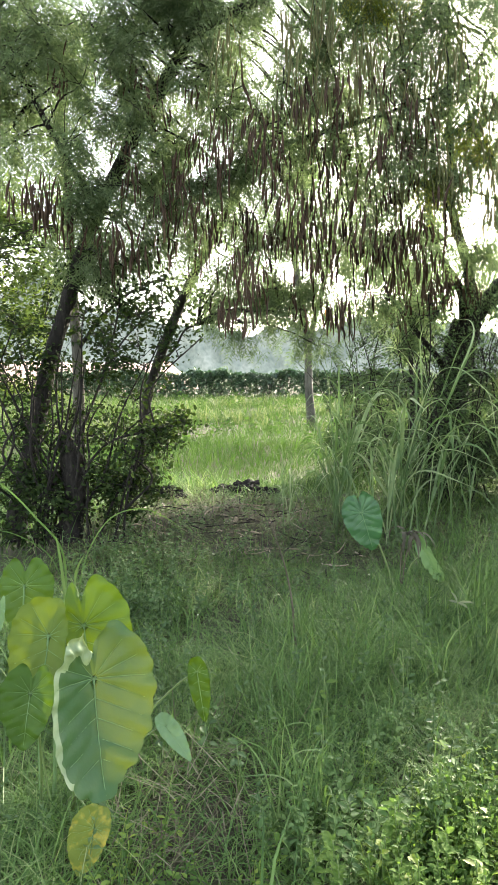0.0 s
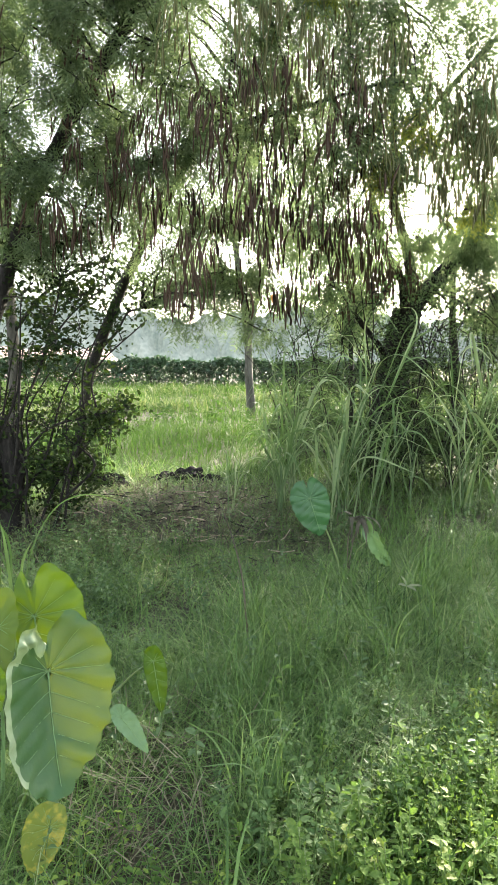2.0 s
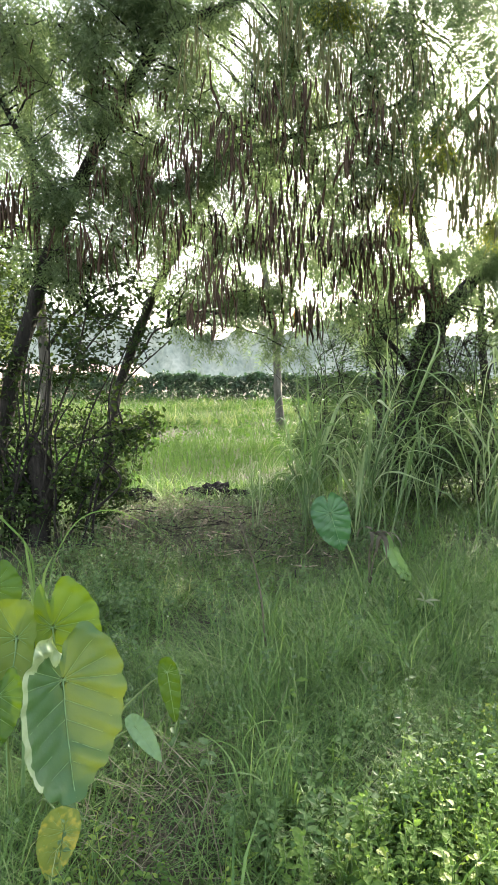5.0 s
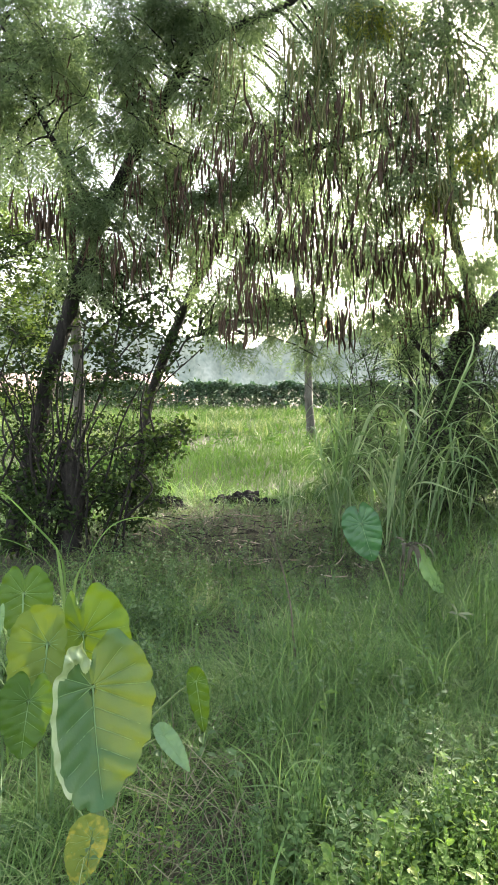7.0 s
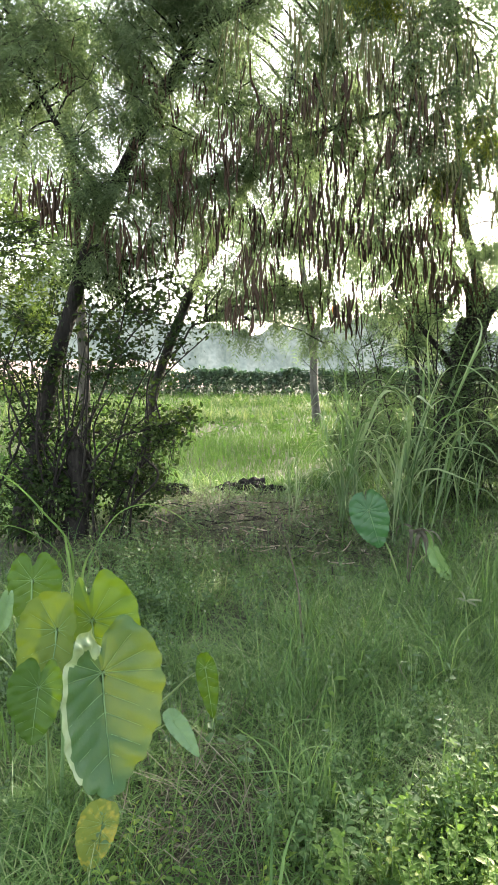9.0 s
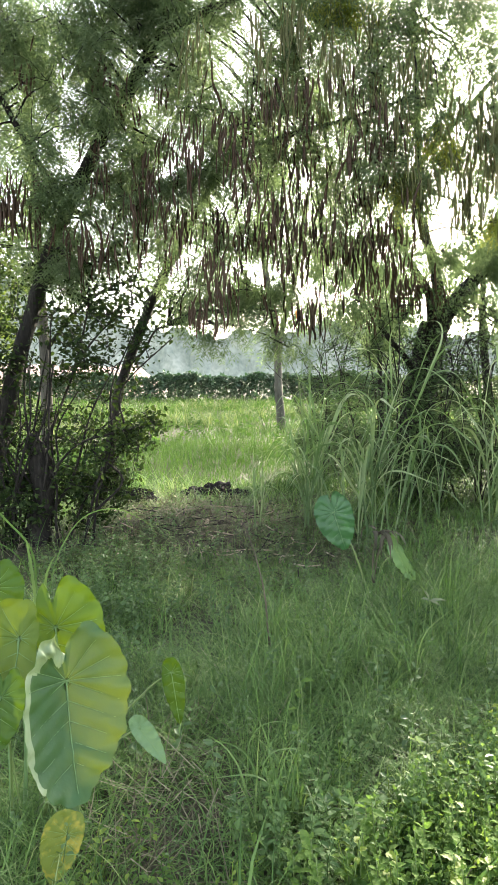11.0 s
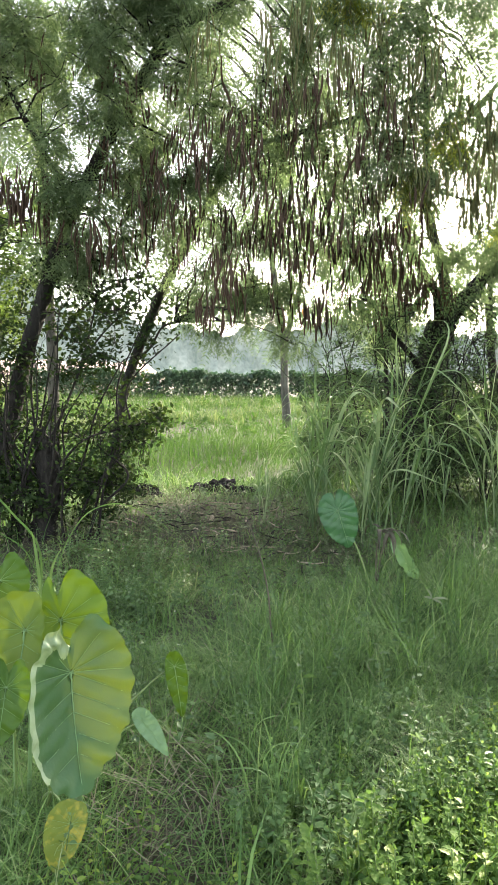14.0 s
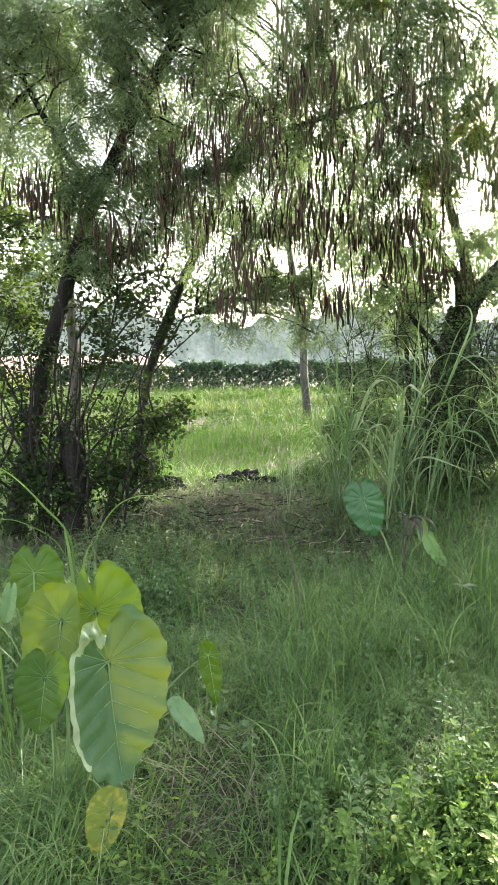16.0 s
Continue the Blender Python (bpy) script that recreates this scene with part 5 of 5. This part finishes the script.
def taro_leaf(g, length, right=HEART, left=HEART, fold=0.25, droop=0.3, wave=0.012, curl=0.0, wr=1.0, wl=1.0):
    """Blade and veins of a heart-shaped leaf; the stalk joins at the origin, the tip points to -y, the face to +z.
    curl: rolls one margin and lobe forward, so that the pale underside shows there."""
    a = smooth_path([(x * wr, y, 0) for x, y in right], 6)[:, :2]
    b = smooth_path([(-x * wl, y, 0) for x, y in left], 6)[::-1][:-1, :2]
    o = np.concatenate([a, b])
    o = o * (0.985 + 0.035 * np.abs(np.sin(np.pi * side_vein(o[:, 0], o[:, 1]))) * np.clip(np.abs(o[:, 0]) * 12, 0, 1))[:, None]
    n, rings = len(o), 18
    ph = g.random() * 6

    def lift(x, y, edge):
        z = fold * (np.sqrt(x * x + 0.0025) - 0.05) + (0.9 * fold * x * x if fold > 0 else 0.0)
        z = z + 0.011 * np.abs(np.sin(np.pi * side_vein(x, y))) ** 0.7 * np.clip(np.hypot(x, y * 0.3) * 9, 0, 1)
        z = z + 0.004 * np.sin(38 * x + 11 * y + ph) * np.sin(29 * y - 9 * x)
        z = z - droop * (np.clip(-y, 0, 1) ** 2) - 0.9 * droop * x * x
        z = z + wave * np.sin(26 * y + 13 * x + ph) * edge ** 3 + 0.6 * wave * np.sin(54 * y - 23 * x + ph) * edge ** 6
        return z
    v = [np.zeros((1, 3))]
    for k in range(1, rings + 1):
        s = k / rings
        p = o * s
        z = lift(p[:, 0], p[:, 1], np.full(n, s))
        if curl:
            soft = np.clip((p[:, 1] + 0.62) / 0.2, 0, 1) * np.clip((-p[:, 0] - 0.01) / 0.03, 0, 1)
            u = max(0.0, (s - 0.80) / 0.20)
            lobe = np.clip((p[:, 1] - 0.10) / 0.12, 0, 1) * (p[:, 0] < -0.005)
            p = p + np.stack([0.01 * lobe - (0.012 + 0.005 * np.sin(48 * p[:, 1])) * u * soft + 0.012 * lobe * np.sin(45 * p[:, 1]), -0.03 * lobe * s + 0.012 * lobe * np.sin(60 * p[:, 0])], 1)
            z = z + curl * ((0.010 * u + 0.007 * u * np.sin(62 * p[:, 1])) * soft + 0.05 * lobe * s + 0.022 * np.sin(70 * o[:, 0] * s + 30 * o[:, 1]) * lobe + 0.014 * np.sin(70 * p[:, 1]) * lobe)
        v.append(np.stack([p[:, 0], p[:, 1], z], 1))
    v = np.concatenate(v) * length
    q = [(1 + (k - 1) * n + i, 1 + (k - 1) * n + (i + 1) % n, 1 + k * n + (i + 1) % n, 1 + k * n + i) for k in range(1, rings) for i in range(n)]
    t = [(0, 1 + i, 1 + (i + 1) % n) for i in range(n)]
    blade = array_mesh("leaf", v, q, t)
    if curl:
        rolled = np.zeros(len(blade.polygons), np.int32)
        for k in range(1, rings):
            for i in range(n):
                x, y = o[i] * k / rings
                if x < -0.012 and (k >= rings - 2 + (y < -0.35) and y > -0.52 or y > 0.13 + 0.05 * math.sin(40 * x)):
                    rolled[(k - 1) * n + i] = 1
        blade["rolled"] = rolled.tolist()
    veins = Heap()

    def vein(x, y, r):
        z = lift(x, y, np.linspace(0, 0.85, len(x))) + 0.0022
        veins.add(*tube(np.stack([x, y, z], 1) * length, [r * length, r * 0.35 * length], 5))
    m = np.linspace(0, 1, 14)
    vein(0 * m, -0.65 * m, 0.0062)
    for sg, half, wide in ((1, right, wr), (-1, left, wl)):
        hy, hx = np.array([p[1] for p in half[:7]]), np.array([p[0] for p in half[:7]]) * wide
        for j in range(5):
            y0 = -0.115 * j
            x1 = 0.0
            for step in np.linspace(0.02, 0.5, 60):
                if step < np.interp(y0 - 0.5 * step, hy, hx):
                    x1 = step
            vein(sg * 0.93 * x1 * m, y0 - 0.5 * 0.93 * x1 * m, 0.0032)
        for th, ln in ((-0.0036, 0.90), (0.4564, 0.75), (0.9164, 0.72)):
            top = max(p[1] for p in half)
            reach = ln * min(max(hx) / max(0.2, math.cos(th)), top / max(0.05, math.sin(th)) if th > 0 else 9)
            vein(sg * reach * math.cos(th) * m, reach * math.sin(th) * m, 0.0030)
    return blade, veins.mesh("venation")


def leaf_pose(attach, tip, facing):
    y = (Vector(attach) - Vector(tip)).normalized()
    z = Vector(facing)
    z = (z - y * z.dot(y)).normalized()
    x = y.cross(z)
    m = Matrix((x, y, z)).transposed().to_4x4()
    m.translation = attach
    return m


def taro_plant(name, place, label, specs, g):
    """specs: stalk joint, tip, facing, outlines of both halves with their widths, fold, droop, curl, material, stalk foot, label, underside shown."""
    plant = thing(name, place, label, "plant")
    for attach, tip, facing, right, wr, left, wl, fold, droop, curl, mat, foot, note, shown in specs:
        ln = (Vector(attach) - Vector(tip)).length / 0.68
        blade, veins = taro_leaf(g, ln, right, left, fold, droop, 0.019, curl, wr, wl)
        blade.materials.append(mat)
        if curl:
            blade.materials.append(TARORIM)
            blade.polygons.foreach_set("material_index", np.array(blade["rolled"], np.int32))
            del blade["rolled"]
        leaf = part("leaf", blade, mat, None, note)
        under(leaf, plant)
        leaf.matrix_basis = leaf_pose(attach, tip, facing)
        part("venation", veins, VEIN if mat is not TAROBLUE else TAROPALE, leaf)
        a, f, n = np.array(attach), np.array(foot), np.array(facing) / np.linalg.norm(facing)
        back = -1 if shown else 1
        path = [f - (0, 0, 0.05), f * 0.6 + a * 0.4 + (0, 0.03, 0.03), f * 0.2 + a * 0.8 - n * 0.04 * back + (0, 0, 0.02 * back), a - n * 0.006 * back]
        k = min(1.0, ln / 0.45) ** 0.7
        under(part("petiole", array_mesh("petiole", *tube(smooth_path(path, 7), [0.009 * k, 0.0065 * k, 0.0045 * k, 0.0036 * k], 9)), VEIN if shown else PETIOLE), plant)
    return plant


def build_taro():
    g = np.random.default_rng(41)
    P = (-0.73, 2.10, 0)
    F = [(-0.73 + 0.05 * math.cos(a), 2.10 + 0.05 * math.sin(a), 0.0) for a in range(9)]
    specs = [
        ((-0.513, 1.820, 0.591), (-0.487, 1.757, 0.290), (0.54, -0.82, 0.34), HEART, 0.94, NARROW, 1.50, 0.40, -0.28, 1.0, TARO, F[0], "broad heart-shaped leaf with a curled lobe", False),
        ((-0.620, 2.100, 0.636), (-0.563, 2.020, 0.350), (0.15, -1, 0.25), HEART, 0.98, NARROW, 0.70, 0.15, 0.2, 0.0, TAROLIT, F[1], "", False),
        ((-0.692, 1.980, 0.648), (-0.701, 1.900, 0.426), (-0.1, -1, 0.25), ROUND, 0.50, ROUND, 0.98, 0.10, -0.15, 0.0, TAROBACKLIT, F[2], "", True),
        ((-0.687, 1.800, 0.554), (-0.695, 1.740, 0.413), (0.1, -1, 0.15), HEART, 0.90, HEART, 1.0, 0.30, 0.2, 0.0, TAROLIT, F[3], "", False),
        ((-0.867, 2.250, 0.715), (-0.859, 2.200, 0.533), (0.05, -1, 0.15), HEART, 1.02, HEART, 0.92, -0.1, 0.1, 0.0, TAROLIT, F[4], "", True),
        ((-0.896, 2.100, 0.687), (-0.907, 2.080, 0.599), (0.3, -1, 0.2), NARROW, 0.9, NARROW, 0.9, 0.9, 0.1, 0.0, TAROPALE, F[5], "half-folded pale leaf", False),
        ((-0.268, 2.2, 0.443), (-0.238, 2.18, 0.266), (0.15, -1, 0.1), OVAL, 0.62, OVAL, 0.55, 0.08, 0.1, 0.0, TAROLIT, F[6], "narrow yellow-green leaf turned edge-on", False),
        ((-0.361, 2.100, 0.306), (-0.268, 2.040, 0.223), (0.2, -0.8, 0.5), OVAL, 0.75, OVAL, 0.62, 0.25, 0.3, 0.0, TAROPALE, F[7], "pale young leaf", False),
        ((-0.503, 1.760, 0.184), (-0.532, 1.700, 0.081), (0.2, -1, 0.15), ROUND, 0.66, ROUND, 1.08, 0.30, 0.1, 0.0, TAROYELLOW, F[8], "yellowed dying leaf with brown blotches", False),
    ]
    taro_plant("taro_plant", P, "large elephant-ear plant with heart-shaped backlit leaves", specs, g)
    specs = [((0.545, 4.40, 0.535), (0.625, 4.36, 0.290), (-0.1, -1, 0.25), HEART, 0.90, ROUND, 0.95, 0.15, 0.2, 0.0, TAROBLUE, (0.80, 4.45, 0.0), "blue-green heart-shaped leaf", False),
             ((0.920, 4.30, 0.340), (1.035, 4.26, 0.110), (-0.75, -0.6, 0.35), NARROW, 0.9, NARROW, 0.6, 0.5, 0.2, 0.0, TAROPALE, (0.83, 4.45, 0.0), "pale drooping half-folded leaf", False)]
    small = taro_plant("small_taro_plant", (0.80, 4.45, 0), "small elephant-ear plant with two good and two withered leaves", specs, g)
    for x, z, sway in ((0.805, 0.435, -0.3), (0.865, 0.425, 0.35)):
        h = Heap()
        n = 7
        base = np.stack([x + 0.012 * g.normal(size=n), 4.27 + 0.02 * g.normal(size=n), z + 0.01 * g.normal(size=n)], 1)
        h.add(*blades(base, 0.12 + 0.12 * g.random(n), 0.022 + 0.022 * g.random(n), g.random(n) * 6.283, 0.9 + 0.5 * g.random(n), 1.6 + 1.2 * g.random(n), 7))
        under(part("withered_leaf", h.mesh("withered_leaf"), WITHER, None, "shrivelled brown hanging leaf"), small)
        under(part("petiole", array_mesh("petiole", *tube(smooth_path([(0.82, 4.45, -0.03), (0.82 + 0.05 * sway, 4.40, 0.25), (x, 4.27, z)], 6), [0.006, 0.005, 0.003], 7)), STALK), small)


build_taro()


# ---- litter ----
def clod(name, place, size, seed, mat, label, category, group=""):
    bm = bmesh.new()
    bmesh.ops.create_icosphere(bm, subdivisions=4, radius=1)
    g = np.random.default_rng(seed)
    off = Vector(g.normal(size=3) * 9)
    for v in bm.verts:
        k = 1 + 0.45 * noise.noise(v.co * 1.6 + off) + 0.40 * noise.noise(v.co * 4.5 + off) + 0.12 * noise.noise(v.co * 11 + off)
        v.co = Vector((v.co.x * size[0], v.co.y * size[1], v.co.z * size[2])) * k
    me = bpy.data.meshes.new(name)
    bm.to_mesh(me)
    ob = part(name, me, mat)
    ob.location = place
    return tagged(ob, label, category, group)


def build_litter():
    g = np.random.default_rng(51)
    for i, (x, y, s) in enumerate(((-1.22, 7.55, 0.17), (-0.62, 8.0, 0.14), (-0.40, 8.0, 0.20), (-0.14, 7.95, 0.14))):
        clod("burnt_clod", (x, y, float(ground_height(np.array(x), np.array(y))) + 0.04), (s, s * 0.75, s * 0.6), i, CHAR, "black charred clod of burnt rubbish on the soil", "clod", "burnt clods")
    for i in range(120):
        x, y = -0.3 + 0.55 * g.normal(), 6.1 + 0.6 * g.normal()
        z = float(ground_height(np.array(x), np.array(y))) + 0.02 + 0.06 * g.random()
        az, ln = g.random() * 6.283, 0.12 + 0.25 * g.random()
        d = np.array([math.cos(az), math.sin(az), 0.15 * g.normal()]) * ln
        path = np.array([(0, 0, 0), d * 0.5 + g.normal(size=3) * 0.015, d])
        ob = part("dead_twig", array_mesh("dead_twig", *tube(smooth_path(path, 3), [0.006, 0.005, 0.003], 5)), BARK if i % 3 else CHIP)
        ob.location = (x, y, z)
        tagged(ob, "dead brown twig on the brush heap", "twig", "brush heap twigs")
    bm = bmesh.new()
    bmesh.ops.create_cube(bm, size=1, matrix=Matrix.Diagonal((0.035, 0.02, 0.085, 1)))
    bmesh.ops.bevel(bm, geom=bm.edges, offset=0.006, segments=2)
    me = bpy.data.meshes.new("wood_chip")
    bm.to_mesh(me)
    chip = part("wood_chip", me, CHIP)
    chip.matrix_world = pose(-0.375, 5.95, float(ground_height(np.array(-0.375), np.array(5.95))) + 0.04, 20, 15, 20)
    tagged(chip, "pale split wood chip in the brush heap", "wood chip")
    stick = part("dry_stick", array_mesh("dry_stick", *tube(smooth_path([(0.11, 3.3, -0.03), (0.085, 3.29, 0.18), (0.07, 3.3, 0.34), (0.03, 3.29, 0.52), (-0.035, 3.3, 0.71)], 6), [0.006, 0.005, 0.004, 0.0025], 6)), STALK)
    tagged(stick, "thin dry upright weed stalk", "stalk")


build_litter()


SEEDLINGS = [
    (0.19, 2.69, 0.28, 3, 0.042, BLUEHERB, "pale-leaved seedling standing above the grass"),
    (0.19, 2.55, 0.25, 3, 0.048, HERB, "yellow-green seedling in the grass"),
    (0.15, 2.18, 0.24, 4, 0.048, BLUEHERB, "pale-leaved seedling standing above the grass"),
    (0.52, 2.75, 0.30, 4, 0.048, BLUEHERB, "pale-leaved seedling standing above the grass"),
    (0.27, 1.66, 0.25, 5, 0.030, LIME, "bright yellow-green seedling in sunlit weeds"),
    (0.34, 1.62, 0.24, 5, 0.030, LIME, "bright yellow-green seedling in sunlit weeds"),
    (0.50, 1.61, 0.24, 5, 0.030, LIME, "bright yellow-green seedling in sunlit weeds"),
    (0.33, 1.80, 0.25, 4, 0.050, HERB, "green seedling among low weeds"),
    (-0.13, 2.14, 0.22, 4, 0.042, BLUEHERB, "pale-leaved seedling standing above the grass"),
    (0.54, 2.15, 0.25, 5, 0.042, HERB, "green seedling among low weeds"),
    (0.16, 2.31, 0.26, 4, 0.042, HERB, "green seedling among low weeds"),
    (0.57, 1.82, 0.24, 5, 0.030, LIME, "bright yellow-green seedling in sunlit weeds"),
    (0.14, 1.70, 0.22, 5, 0.042, HERB, "green seedling among low weeds"),
    (0.58, 1.60, 0.24, 5, 0.034, LIME, "bright yellow-green seedling in sunlit weeds"),
    (0.49, 1.55, 0.22, 5, 0.030, LIME, "bright yellow-green seedling in sunlit weeds"),
]
YOUNG_WEEDS = 64
DRYLEAF = (0.90, 3.36, 0.30)


def broad_weed(place, leaves, size, tall, mat, label, g):
    """A seedling with a thin stem and a few oval leaves."""
    w = thing("broad_weed", place, label, "weed", "seedlings")
    part("stem", array_mesh("stem", *tube(smooth_path([(0, 0, -0.02), (0.008, 0.004, tall * 0.5), (0.0, 0.0, tall)], 4), [0.003, 0.002, 0.0015], 5)), PETIOLE, w)
    o = smooth_path([(0, 0, 0), (0.20, 0.16, 0), (0.28, 0.42, 0), (0.20, 0.74, 0), (0, 1, 0)], 4)[:, :2]
    n = len(o)
    rows = []
    for f in (-1, -0.5, 0, 0.5, 1):
        rows.append(np.stack([o[:, 0] * f, o[:, 1], 0.30 * np.abs(o[:, 0] * f) - 0.18 * o[:, 1] ** 2 + 0.03 * np.sin(o[:, 1] * 18) * abs(f)], 1))
    q = [(r * n + i, (r + 1) * n + i, (r + 1) * n + i + 1, r * n + i + 1) for r in range(4) for i in range(n - 1)]
    me = array_mesh("leaf", np.concatenate(rows), q)
    for i in range(leaves):
        ob = part("leaf", me, mat, w)
        k = size * (0.7 + 0.5 * g.random())
        if leaves > 6:
            j = i // 2
            ob.matrix_basis = Matrix.LocRotScale((0, 0, tall * (1 - 0.13 * j)), Euler((0.75 - 0.22 * j + 0.15 * g.normal(), 0.15 * g.normal(), 1.571 * j + math.pi * (i % 2) + 0.25 * g.normal())), Vector((1, 1, 1)) * k * min(1.0, 0.55 + 0.25 * j))
            continue
        ob.matrix_basis = Matrix.LocRotScale((0, 0, tall * (0.55 + 0.45 * (i + 1) / leaves)), Euler((0.3 + 0.5 * g.random() - 0.4, 0.2 * g.normal(), i * 2.4 + 0.4 * g.normal())), (k, k, k))


def build_seedlings():
    g = np.random.default_rng(61)
    for x, y, z, n, size, mat, label in SEEDLINGS:
        zg = float(ground_height(np.array(x), np.array(y)))
        broad_weed((x, y, zg), n, size, max(0.05, z - zg), mat, label, g)
    made = 0
    while made < YOUNG_WEEDS:
        x, y = 0.02 + 0.95 * g.random(), 1.5 + 0.9 * g.random()
        if y > 1.62 + 0.75 * x or x > 0.4 * y + 0.05:
            continue
        zg = float(ground_height(np.array(x), np.array(y)))
        broad_weed((x, y, zg), 10, 0.028 + 0.010 * g.random(), 0.15 + 0.08 * g.random(), HERB, "low green weed with leaves in crossed pairs", g)
        made += 1
    # pale weed with narrow leaves above the grass
    x, y, z = DRYLEAF
    weed = thing("pale_weed", (x, y, 0), "pale weed with narrow withered leaves above the grass", "weed")
    part("stem", array_mesh("stem", *tube(smooth_path([(0.01, 0, -0.03), (0.02, 0, 0.12), (0, 0, z)], 5), [0.003, 0.0025, 0.0015], 5)), PETIOLE, weed)
    for dx, dz, ln in ((-0.5, 1.0, 0.07), (1.0, 0.15, 0.085), (0.7, -0.25, 0.06), (-1.0, 0.35, 0.05)):
        h = Heap()
        h.add(*leaflets(np.array([[0, 0, z]]), np.array([[dx, -0.3, dz]]), np.array([[0.2, -0.6, 0.8]]), np.array([ln]), np.array([0.017]), 0.5))
        part("leaf", h.mesh("leaf"), STRAWPALE, weed)


build_seedlings()
